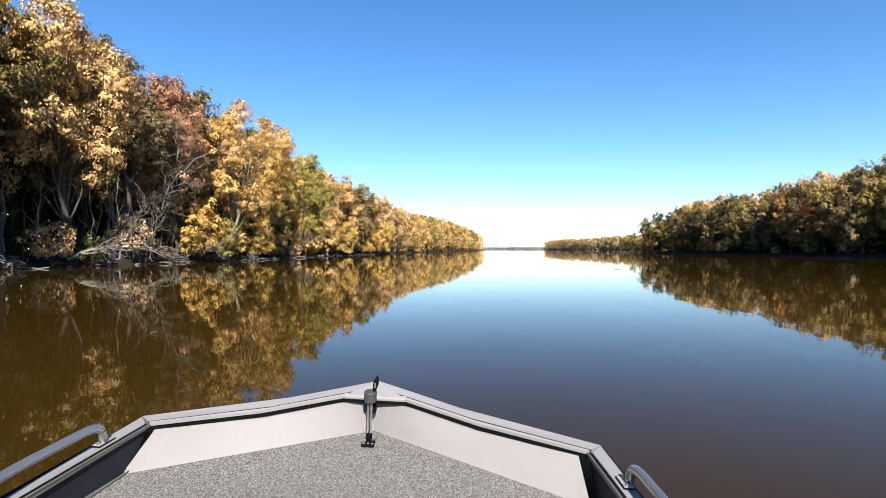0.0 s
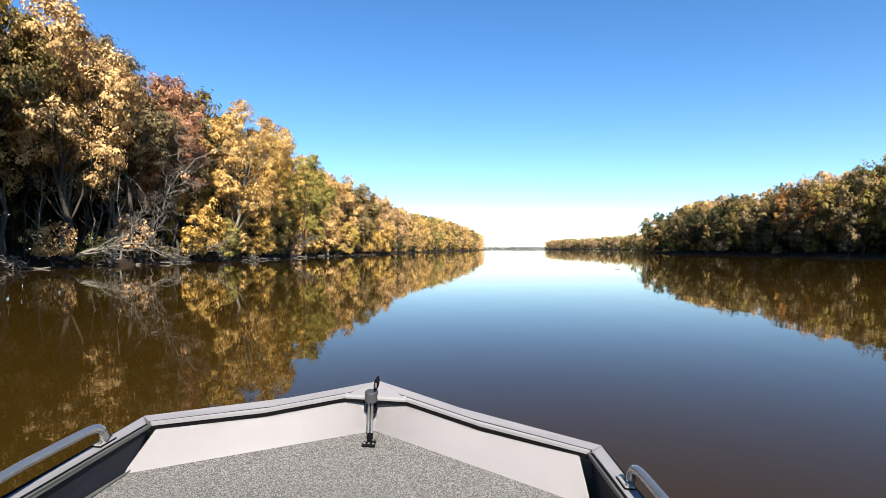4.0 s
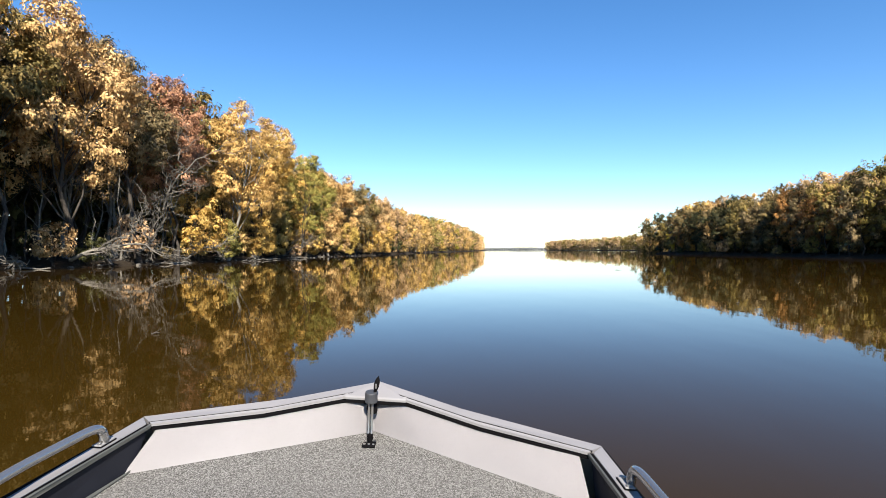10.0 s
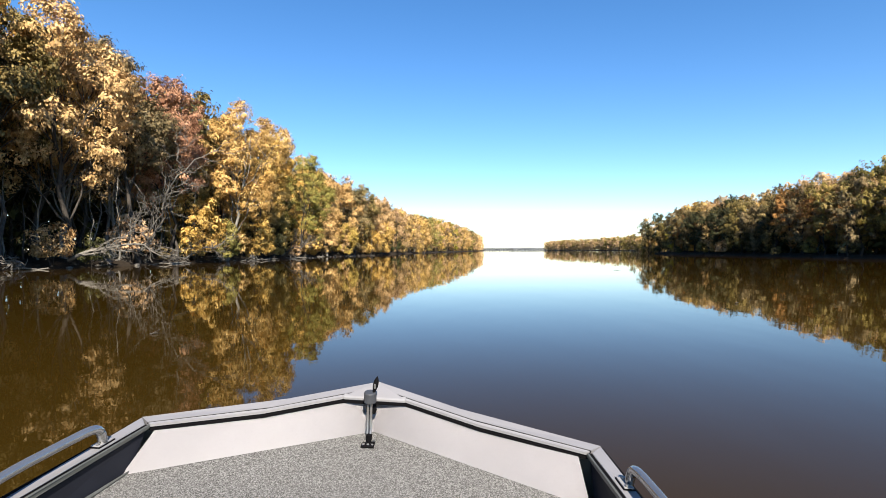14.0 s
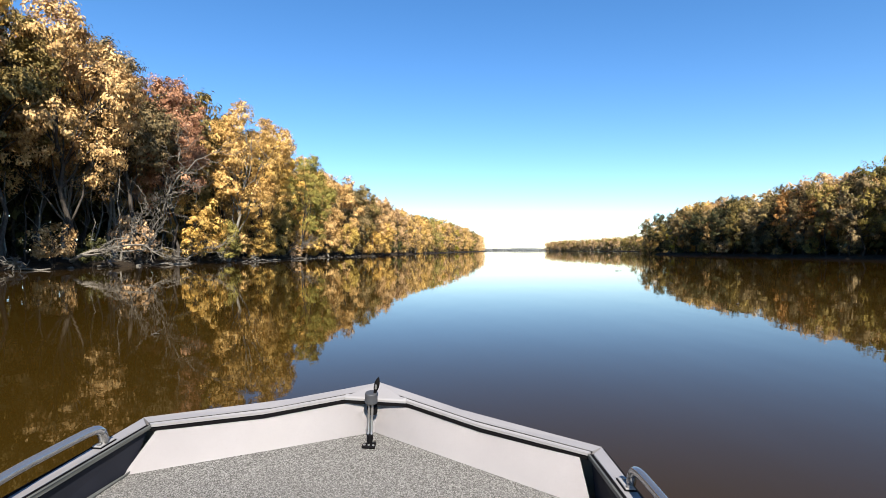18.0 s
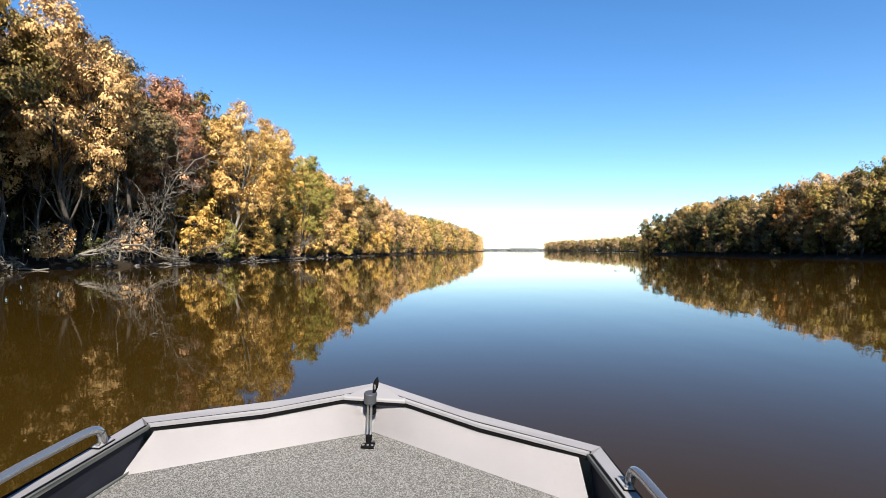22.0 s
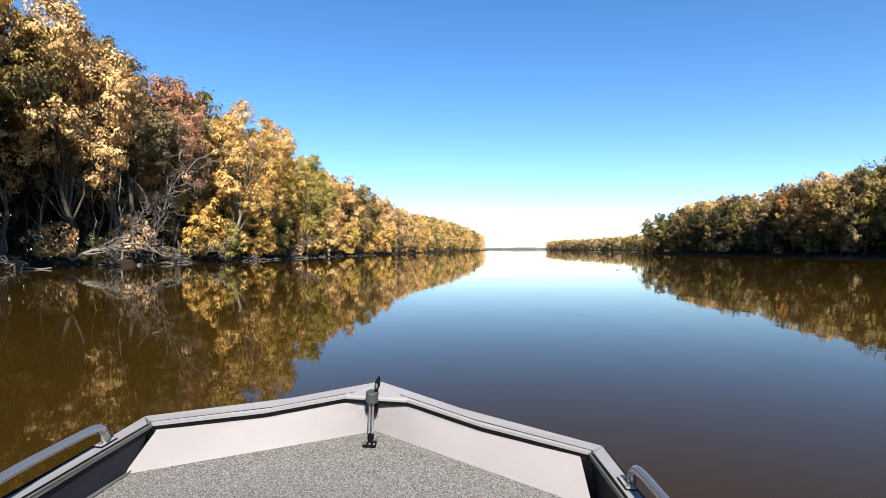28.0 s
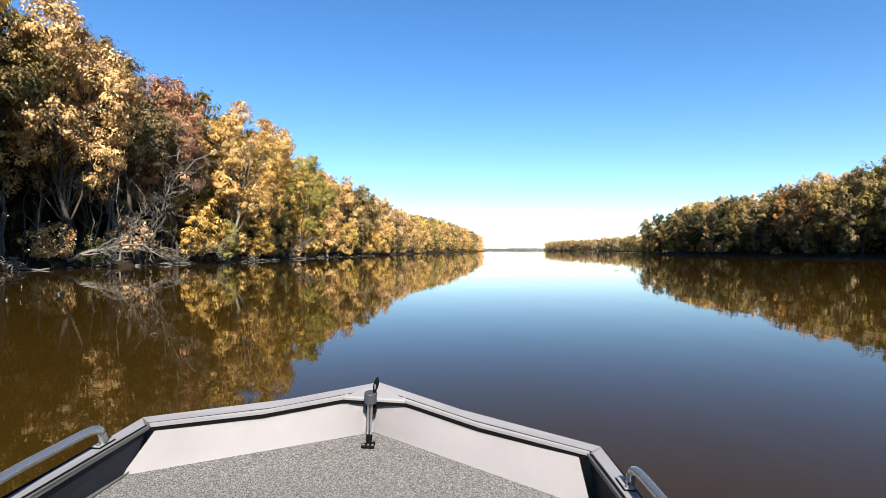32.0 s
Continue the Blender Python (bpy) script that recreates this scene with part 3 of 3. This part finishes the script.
# ---------------------------------------------------------------- dead wood along the bank
def branching(r, start, way, length, radius, depth, out):
    end = np.asarray(start) + np.asarray(way) * length
    line = bent(r, start, end, 7, r.uniform(-0.1, 0.14) * length, 0.4)
    out.append((line, np.linspace(radius, radius * 0.4, 7)))
    if depth == 0:
        return line
    for q in range(5):
        w = np.asarray(way) + r.normal(0, 0.55, 3)
        w[2] += 0.1
        w /= np.linalg.norm(w)
        branching(r, line[2 + q % 5], w, length * r.uniform(0.35, 0.62), radius * 0.45, depth - 1, out)
    return line


def snag(seed, x, y, z, way, length, radius, label, depth=2):
    r = np.random.default_rng(seed)
    w = np.array(way, float)
    w /= np.linalg.norm(w)
    line = bent(r, np.zeros(3), w * length, 9, 0.1 * length, 0.3)
    root = new("dead_tree")
    root.matrix_world = pose(x, y, z)
    mesh = array_mesh("bough", *tube_arrays([(line, np.linspace(radius, radius * 0.3, 9))], 8))
    mesh.shade_smooth()
    mesh_object("bough", mesh, DRIFT, root)
    for q in range(9):
        paths = []
        way_q = w + r.normal(0, 0.6, 3)
        way_q[2] += 0.25
        branching(r, line[1 + q % 8], way_q / np.linalg.norm(way_q), length * r.uniform(0.3, 0.6), radius * 0.42, depth, paths)
        mesh_object("branch", array_mesh("branch", *tube_arrays(paths, 5)), DRIFT, root, "bare bleached branch")
    return tagged(root, label, "dead tree")


snag(3, float(west(38)) - 0.4, 38, 0.55, (1.0, 0.15, 0.22), 5.4, 0.15, "bleached bare fallen tree reaching over the water")
snag(7, float(west(52)) - 0.4, 52, 0.5, (0.9, 0.2, 0.35), 3.4, 0.10, "bare grey fallen branches at the water's edge")
snag(9, float(west(74)) - 0.3, 74, 0.5, (0.9, -0.3, 0.3), 3.6, 0.11, "bare grey fallen branches at the water's edge")
snag(13, float(west(46)) - 0.3, 46, 0.3, (0.42, -0.12, 1.0), 8.5, 0.13, "bare grey dead tree leaning out over the water")


def root_wad(seed, y, size):
    """A torn-up stump on the mud: a short butt and a spray of crooked roots."""
    r = np.random.default_rng(seed)
    root = new("root_wad")
    root.matrix_world = pose(float(west(y)) - 0.1, y, 0.12, 0, 0, r.uniform(0, 360)) @ Matrix.Diagonal((size, size, size, 1))
    butt = array_mesh("butt", *tube_arrays([(bent(r, (-0.9, 0, 0.0), (0.1, 0, 0.35), 6, 0.05, 0.2), np.array([0.13, 0.15, 0.16, 0.19, 0.24, 0.10]))], 9))
    butt.shade_smooth()
    mesh_object("butt", butt, DRIFT, root)
    for q in range(16):
        a = q * 0.393 + r.normal(0, 0.15)
        tip = np.array([0.1 + r.uniform(0.1, 0.6), math.cos(a) * r.uniform(0.5, 1.1), 0.35 + math.sin(a) * r.uniform(0.4, 0.9)])
        tip[2] = max(tip[2], -0.1)
        mesh_object("root", array_mesh("root", *tube_arrays([(bent(r, (0.05, 0, 0.33), tip, 6, 0.05, 0.45), np.linspace(0.07, 0.010, 6))], 6)), DRIFT, root)
    return tagged(root, "grey torn-up stump with a tangle of roots", "stump", "stumps along the bank")


for seed, y, size in ((21, 34.5, 1.1), (22, 41.5, 0.9), (23, 57.0, 1.2), (24, 63.0, 0.9), (25, 85.0, 1.3)):
    root_wad(seed, y, size)
for i in range(16):
    y = 28 + i * 6.1 + rng.uniform(-2, 2)
    r = np.random.default_rng(200 + i)
    ln = r.uniform(1.6, 4.2)
    rad = r.uniform(0.05, 0.14)
    ang = r.uniform(-0.5, 0.5)
    line = bent(r, (-ln / 2, 0, 0), (ln / 2, 0, r.uniform(-0.05, 0.12)), 7, 0.03, 0.10)
    paths = [(line, np.linspace(rad, rad * 0.5, 7))]
    for q in range(3):
        paths.append((bent(r, line[2 + q], line[2 + q] + r.normal(0, 0.45, 3) + np.array([0.1, 0, 0.3]), 4, 0, 0.2), np.linspace(rad * 0.4, 0.008, 4)))
    mesh = array_mesh("driftwood_log", *tube_arrays(paths, 7))
    mesh.shade_smooth()
    log = mesh_object("driftwood_log", mesh, DRIFT)
    log.matrix_world = pose(float(west(y)) + r.uniform(-0.4, 0.3), y, 0.05, 0, 0, math.degrees(ang) + r.choice([90, 70, 20]))
    tagged(log, "weathered grey driftwood log on the mud at the waterline", "driftwood", "driftwood along the bank")


def stone_mesh(seed):
    r = random.Random(seed)
    bm = bmesh.new()
    bmesh.ops.create_icosphere(bm, subdivisions=2, radius=1.0)
    for v in bm.verts:
        v.co *= 1 + 0.35 * noise.noise(v.co * 1.6 + Vector((seed * 3.1, 0, 0)))
        v.co.z *= 0.55
    mesh = bpy.data.meshes.new("stone")
    bm.to_mesh(mesh)
    bm.free()
    mesh.materials.append(STONE)
    return mesh


STONE = paint_material("river_stone", (0.1152, 0.1044, 0.09), 0.85, 0.25, spec=0.2)
STONES = [stone_mesh(i) for i in range(4)]
for i in range(30):
    y = 27 + i * 2.7 + rng.uniform(-1, 1)
    size = rng.uniform(0.10, 0.30)
    stone = new("stone", STONES[i % 4])
    stone.matrix_world = pose(float(west(y)) + rng.uniform(-0.7, 0.05), y, 0.05, 0, 0, rng.uniform(0, 360)) @ Matrix.Diagonal((size, size * rng.uniform(0.7, 1.2), size, 1))
    tagged(stone, "grey-brown stone half sunk in the mud at the waterline", "stone", "stones along the bank")

for i, (x, y, ln, turn) in enumerate(((11.5, 34.0, 0.5, 8), (7.4, 13.0, 0.13, 30), (-4.6, 8.3, 0.12, 10))):
    r = np.random.default_rng(400 + i)
    line = bent(r, (-ln / 2, 0, 0.0), (ln / 2, 0, 0.01), 6, 0.01, 0.2)
    paths = [(line, np.linspace(0.016, 0.006, 6)), (bent(r, line[2], line[2] + np.array([0.1, 0.05, 0.06]), 4), np.linspace(0.008, 0.003, 4))]
    stick = mesh_object("floating_stick", array_mesh("floating_stick", *tube_arrays(paths, 6)), BARK)
    stick.matrix_world = pose(x, y, 0.006, 0, 0, turn)
    tagged(stick, "small dark stick floating on the river", "stick", "floating sticks")


# ---------------------------------------------------------------- the boat
HALF, BOW, RISE, FLARE, LEDGE, SETBACK = 0.80, 0.235, 0.078, 0.208, 0.056, 0.043
PLATE_X, PLATE_Y, DECK, DECK_BOW, DECK_LIFT = 0.116, 0.150, -0.115, 0.143, 0.035
boat = new("fishing_boat")
boat.matrix_world = Matrix.Translation((-0.2625, 1.794, EYE_HEIGHT - 0.627)) @ pose(0, 0, 0, 0, 0, -3.56) @ pose(0, 0, 0, 9.46) @ pose(0, 0, 0, 0, 2.60)
tagged(boat, "open aluminium fishing boat with grey gunwales and carpeted bow deck", "boat")
STERN = 3.3


def side_x(s, inset=0.0):
    """Half the beam at s metres behind the bow corners."""
    return HALF - inset + (FLARE * s if s < 0.5 else FLARE * 0.5 + 0.02 * (s - 0.5))


def slab(top, thick, bevel=0.003):
    """A plate with the corners top, thick downwards, with softened edges."""
    bm = bmesh.new()
    up = [bm.verts.new(p) for p in top]
    dn = [bm.verts.new((p[0], p[1], p[2] - thick)) for p in top]
    bm.faces.new(up)
    bm.faces.new(list(reversed(dn)))
    n = len(top)
    for i in range(n):
        bm.faces.new((up[i], dn[i], dn[(i + 1) % n], up[(i + 1) % n]))
    if bevel:
        bmesh.ops.bevel(bm, geom=list(bm.edges), offset=bevel, segments=2, affect="EDGES", profile=0.5)
    return bm


def band(a, b, thick, bevel=0.003):
    """A bent plate between the lines a and b, thick downwards, with softened edges."""
    bm = bmesh.new()
    rows = [[bm.verts.new((p[0], p[1], p[2] - dz)) for p in line] for line, dz in ((a, 0), (b, 0), (b, thick), (a, thick))]
    for i in range(4):
        for j in range(len(a) - 1):
            bm.faces.new((rows[i][j], rows[i][j + 1], rows[(i + 1) % 4][j + 1], rows[(i + 1) % 4][j]))
    for j in (0, -1):
        bm.faces.new([r[j] for r in rows])
    if bevel:
        edges = [e for e in bm.edges if len(e.link_faces) == 2 and e.calc_face_angle(0) > 0.6]
        bmesh.ops.bevel(bm, geom=edges, offset=bevel, segments=2, affect="EDGES", profile=0.5)
    return bm


def lerp3(a, b, t):
    return tuple(p + (q - p) * t for p, q in zip(a, b))


def rod(points, radius, sides=12, smooth=3):
    """A round bar along points, its bends rounded off."""
    pts = [Vector(p) for p in points]
    for _ in range(smooth):
        q = [pts[0]]
        for a, b in zip(pts, pts[1:]):
            q += [a.lerp(b, 0.25), a.lerp(b, 0.75)]
        pts = q + [pts[-1]]
    arr = np.array([tuple(p) for p in pts])
    return tube_arrays([(arr, np.full(len(arr), radius))], sides)


def disc(centre, radius, height, sides=20, top=1.0, bevel=0.0015):
    bm = bmesh.new()
    bmesh.ops.create_cone(bm, cap_ends=True, segments=sides, radius1=radius, radius2=radius * top, depth=height, matrix=Matrix.Translation(centre))
    if bevel:
        bmesh.ops.bevel(bm, geom=[e for e in bm.edges if abs(e.verts[0].co.z - e.verts[1].co.z) < 1e-6], offset=bevel, segments=2, affect="EDGES", profile=0.5)
    return bm


tip = (0.0, BOW, RISE)
for sign, word in ((-1, "port"), (1, "starboard")):
    outer, inner = (sign * HALF, 0, 0), (sign * (HALF - LEDGE), -SETBACK, -0.001)
    plate = (sign * PLATE_X, PLATE_Y, RISE * PLATE_Y / BOW)
    # the two legs of the rim: from the corner to the bow, and from the corner aft
    # the rim dips a little between the corner and the raised bow plate
    dip_o, dip_i = lerp3(outer, tip, 0.60), lerp3(inner, plate, 0.56)
    dip_o, dip_i = (dip_o[0], dip_o[1], dip_o[2] - 0.0135), (dip_i[0], dip_i[1], dip_i[2] - 0.0125)
    rim = [(outer, inner), (dip_o, dip_i), (tip, plate)]

    def across(t, drop=0.0):
        return [(q[0], q[1], q[2] - drop) for q in (lerp3(o, i, t) for o, i in rim)]

    part(word + "_bow_gunwale", band(across(0.0), across(0.66), 0.03), GREY_PAINT, boat)
    part(word + "_bow_lip", band(across(0.78), across(1.0), 0.010, 0.002), LIP_PAINT, boat, "pale inner lip of the gunwale")
    part(word + "_bow_joint", band(across(0.655, 0.002), across(0.785, 0.002), 0.006, 0), BLACK, boat, "dark joint between gunwale and lip")
    # black strip added for the shadow gap under the overhanging lip
    part(word + "_bow_seal", band(across(0.58, 0.016), across(0.99, 0.016), 0.010, 0), BLACK, boat, "black rubber edge trim")
    s1 = [(sign * side_x(s), -s, -0.010 * min(1.0, s * 6)) for s in (0, 0.5, STERN)]
    i1 = [(sign * side_x(s, LEDGE * 0.68), -s - SETBACK, -0.001) for s in (0, 0.5, STERN)]
    i2 = [(sign * side_x(s, LEDGE), -s - SETBACK, -0.003) for s in (0, 0.5, STERN)]
    part(word + "_side_gunwale", slab(s1 + i1[::-1], 0.03), GREY_PAINT, boat)
    # black strip added for the shadow line along the gunwale's outer edge
    part(word + "_rub_rail", slab([(p[0] + sign * 0.009, p[1], -0.006) for p in s1] + [(p[0] - sign * 0.002, p[1], -0.006) for p in reversed(s1)], 0.018, 0.002), BLACK, boat, "black rubber rub rail")
    part(word + "_side_lip", slab([lerp3(a, b, 0.58) for a, b in zip(i1, i2)] + i2[::-1], 0.014, 0.003), TRIM, boat)
    part(word + "_side_joint", slab([(q[0] + sign * 0.001, q[1], -0.004) for q in i1] + [(q[0], q[1], -0.004) for q in (lerp3(a, b, 0.60) for a, b in zip(i1[::-1], i2[::-1]))], 0.006, 0), BLACK, boat, "dark joint between gunwale and lip")
    # liner panel below the bow rim
    low_out, low_mid = (sign * 0.754 - 0.014, -0.168, DECK), (0.0, DECK_BOW, DECK + DECK_LIFT)
    up_out, up_mid = (sign * (HALF - LEDGE - 0.014) - 0.010 * (sign > 0), -SETBACK + 0.012, -0.020), (0.0, PLATE_Y + 0.030, RISE * 0.7 - 0.020)
    up_dip = (dip_i[0] * 0.99, dip_i[1] + 0.014, dip_i[2] - 0.020)

    def upper(t):
        return lerp3(up_out, up_dip, t / 0.5) if t < 0.5 else lerp3(up_dip, up_mid, (t - 0.5) / 0.5)

    bm = bmesh.new()
    grid = [[bm.verts.new(lerp3(lerp3(low_out, low_mid, i / 10), upper(i / 10), j / 4)) for i in range(11)] for j in range(5)]
    for j in range(4):
        for i in range(10):
            bm.faces.new((grid[j][i], grid[j][i + 1], grid[j + 1][i + 1], grid[j + 1][i]))
    bmesh.ops.solidify(bm, geom=list(bm.faces), thickness=0.012)
    part(word + "_bow_panel", bm, LINER, boat, "cream painted bow liner panel", True)
    # inner side below the rim
    bm = bmesh.new()
    top = [(sign * side_x(s, LEDGE - 0.012), -s - SETBACK, -0.016) for s in (0, 0.5, STERN)]
    low = [(sign * (0.754 + 0.004), -0.150, DECK - 0.01), (sign * (0.764 + FLARE * 0.35 + 0.012), -0.54, DECK - 0.01), (sign * (side_x(STERN) - 0.06), -STERN, DECK - 0.01)]
    tv, lv = [bm.verts.new(p) for p in top], [bm.verts.new(p) for p in low]
    to, lo = [bm.verts.new((p[0] + sign * 0.012, p[1], p[2])) for p in top], [bm.verts.new((p[0] + sign * 0.012, p[1], p[2])) for p in low]
    for i in range(2):
        bm.faces.new((tv[i], tv[i + 1], lv[i + 1], lv[i]))
        bm.faces.new((to[i], lo[i], lo[i + 1], to[i + 1]))
        bm.faces.new((tv[i], to[i], to[i + 1], tv[i + 1]))
    part(word + "_side_liner", bm, DARK_PAINT, boat, "dark charcoal inner side")
    # thin metal strip where side and deck meet
    part(word + "_deck_trim", band([(p[0] - sign * w, p[1] - 0.006, DECK + 0.006) for p, w in zip(low, (0.008, 0.018, 0.024))], [(p[0] - sign * 0.006, p[1], DECK + z) for p, z in zip(low, (0.008, 0.018, 0.020))], 0.003, 0), TRIM, boat, "dull grey metal kick strip")
    # rail: a bent tube on two feet, and its plates
    rail = new(word + "_grab_rail")
    rail.parent = boat
    aft = 0.030 if sign > 0 else 0.0

    def at(s, h, inset=0.022 if sign < 0 else 0.015):
        return (sign * side_x(s + aft, inset - 0.25 * aft), -s - aft, h)
    path = [at(0.176, 0.004), at(0.181, 0.045), at(0.206, 0.064), at(0.28, 0.066), at(0.5, 0.068), at(1.05, 0.068), at(1.14, 0.066), at(1.17, 0.045), at(1.175, 0.004)]
    mesh = array_mesh("tube", *rod(path, 0.0145, 14, 3))
    mesh.shade_smooth()
    mesh_object("tube", mesh, TUBE, rail, "bent anodised aluminium tube")
    for s in (0.180 + aft, 1.165 + aft):
        a, b = side_x(s - 0.034), side_x(s + 0.034)
        part("foot_plate", slab([(sign * (a - 0.010), -s + 0.030, 0.006), (sign * (a - 0.034), -s + 0.030, 0.006), (sign * (b - 0.038), -s - 0.024, 0.006), (sign * (b - 0.008), -s - 0.024, 0.006)], 0.006, 0.002), LIP_PAINT, rail)
        # black pad added to darken the rail's shadow around its foot
        part("gasket", slab([(sign * (a - 0.008), -s + 0.032, 0.002), (sign * (a - 0.036), -s + 0.032, 0.002), (sign * (b - 0.040), -s - 0.026, 0.002), (sign * (b - 0.006), -s - 0.026, 0.002)], 0.004, 0), BLACK, rail, "black rubber gasket")
        for e in (-0.018, 0.022):
            part("bolt", disc((sign * (side_x(s) - 0.022), -s + e, 0.009), 0.006, 0.006, 10), STEEL, rail)

plate_l, plate_r = (-PLATE_X, PLATE_Y, RISE * PLATE_Y / BOW), (PLATE_X, PLATE_Y, RISE * PLATE_Y / BOW)
part("bow_plate", slab([(p[0] * 0.97, p[1] - 0.004 * (i == 0), p[2] + 0.004) for i, p in enumerate((tip, plate_l, plate_r))], 0.02, 0.002), GREY_PAINT, boat, "triangular grey bow plate")
part("bow_plate_lip", slab([(-PLATE_X, PLATE_Y + 0.012, plate_l[2] + 0.008), (PLATE_X, PLATE_Y + 0.012, plate_l[2] + 0.008), (PLATE_X, PLATE_Y - 0.006, plate_l[2] + 0.002), (-PLATE_X, PLATE_Y - 0.006, plate_l[2] + 0.002)], 0.012, 0.003), LIP_PAINT, boat)
# another added black strip, for the shadow under the bow plate's lip
part("bow_seal", slab([(-PLATE_X, PLATE_Y + 0.03, plate_l[2] - 0.012), (PLATE_X, PLATE_Y + 0.03, plate_l[2] - 0.012), (PLATE_X, PLATE_Y - 0.004, plate_l[2] - 0.012), (-PLATE_X, PLATE_Y - 0.004, plate_l[2] - 0.012)], 0.011, 0), BLACK, boat)
bm = bmesh.new()
outline = [(0, DECK_BOW + 0.004, DECK + DECK_LIFT), (0.772, -0.168, DECK), (0.772 + FLARE * 0.35, -0.52, DECK), (0.90, -STERN, DECK), (-0.90, -STERN, DECK), (-0.772 - FLARE * 0.35, -0.52, DECK), (-0.772, -0.168, DECK)]
up, dn = ([bm.verts.new((q[0], q[1], q[2] - dz)) for q in outline] for dz in (0, 0.02))
for v in (up, dn):
    bm.faces.new((v[0], v[6], v[1]))
    bm.faces.new((v[1], v[6], v[5], v[2]))
    bm.faces.new((v[2], v[5], v[4], v[3]))
for i in range(7):
    bm.faces.new((up[i], dn[i], dn[(i + 1) % 7], up[(i + 1) % 7]))
part("deck", bm, CARPET, boat, "flecked grey marine carpet on the bow deck")

# outer hull, with a raked bow and a flat bottom
bm = bmesh.new()
rim = [(-side_x(STERN), -STERN, -0.02), (-side_x(0.5), -0.5, -0.02), (-HALF, 0, -0.02), (0, BOW, RISE - 0.02), (HALF, 0, -0.02), (side_x(0.5), -0.5, -0.02), (side_x(STERN), -STERN, -0.02)]
keel = [(-0.86, -STERN, -0.46), (-0.84, -0.6, -0.50), (-0.79, -0.03, -0.46), (0, 0.232, -0.42), (0.79, -0.03, -0.46), (0.84, -0.6, -0.50), (0.86, -STERN, -0.46)]
rv, kv = [bm.verts.new(p) for p in rim], [bm.verts.new(p) for p in keel]
for i in range(6):
    bm.faces.new((rv[i], rv[i + 1], kv[i + 1], kv[i]))
bm.faces.new((rv[0], kv[0], kv[6], rv[6]))
bm.faces.new(kv)
part("hull", bm, HULL_PAINT, boat, "painted aluminium hull")

# removable light mount on the bow deck
mount = new("bow_light_mount")
mount.parent = boat
px, py = -0.009, 0.105
fx, fy, FOOT_Z = px + 0.005, py - 0.033, -0.089
part("base_plate", slab([(fx - 0.024, fy - 0.030, FOOT_Z + 0.006), (fx + 0.024, fy - 0.030, FOOT_Z + 0.006), (fx + 0.024, fy - 0.004, FOOT_Z + 0.012), (fx - 0.024, fy - 0.004, FOOT_Z + 0.006)], 0.006, 0.001), BLACK, mount)
for e in (-0.016, 0, 0.016):
    part("screw", disc((fx + e, fy - 0.017, FOOT_Z + 0.007), 0.005, 0.005, 10), STEEL, mount)
part("socket", disc((fx, fy + 0.004, FOOT_Z + 0.022), 0.011, 0.028, 16), BLACK, mount)
for e in (-0.006, 0.006):
    mesh = array_mesh("shaft", *rod([(fx + e, fy + 0.002, FOOT_Z + 0.02), (px + e, py - 0.006, -0.02), (px + e * 0.9, py + 0.004, 0.055)], 0.0048, 12, 2))
    mesh.shade_smooth()
    mesh_object("shaft", mesh, STEEL, mount, "polished steel shaft")
part("knob", disc((px, py + 0.030, 0.016), 0.021, 0.038, 16, 0.9, 0.011), BLACK, mount, "rounded black clamp knob behind the shaft")
part("lever", band([(fx + 0.010, fy - 0.004, FOOT_Z + 0.016), (fx + 0.022, fy, FOOT_Z + 0.020), (fx + 0.025, fy + 0.002, FOOT_Z + 0.036)], [(fx + 0.010, fy + 0.001, FOOT_Z + 0.016), (fx + 0.022, fy + 0.005, FOOT_Z + 0.020), (fx + 0.025, fy + 0.007, FOOT_Z + 0.036)], 0.004, 0.001), STEEL, mount)
part("cap", disc((px + 0.001, py + 0.004, 0.074), 0.0235, 0.040, 24, 0.94, 0.004), CAP_PLASTIC, mount, "dark plastic cap")
hp = np.array([(px + 0.012 + 0.014 * t, py + 0.004 + 0.004 * t, 0.082 + 0.070 * t) for t in np.linspace(0, 1, 9)])
mesh = array_mesh("handle", *tube_arrays([(hp, np.array([0.005, 0.0055, 0.006, 0.0085, 0.0098, 0.0098, 0.0088, 0.006, 0.002]))], 12))
mesh.shade_smooth()
grip = mesh_object("handle", mesh, BLACK, mount, "black grip with a pale clip")
part("clip", disc((px + 0.0185, py - 0.002, 0.119), 0.0040, 0.018, 10), STEEL, mount)
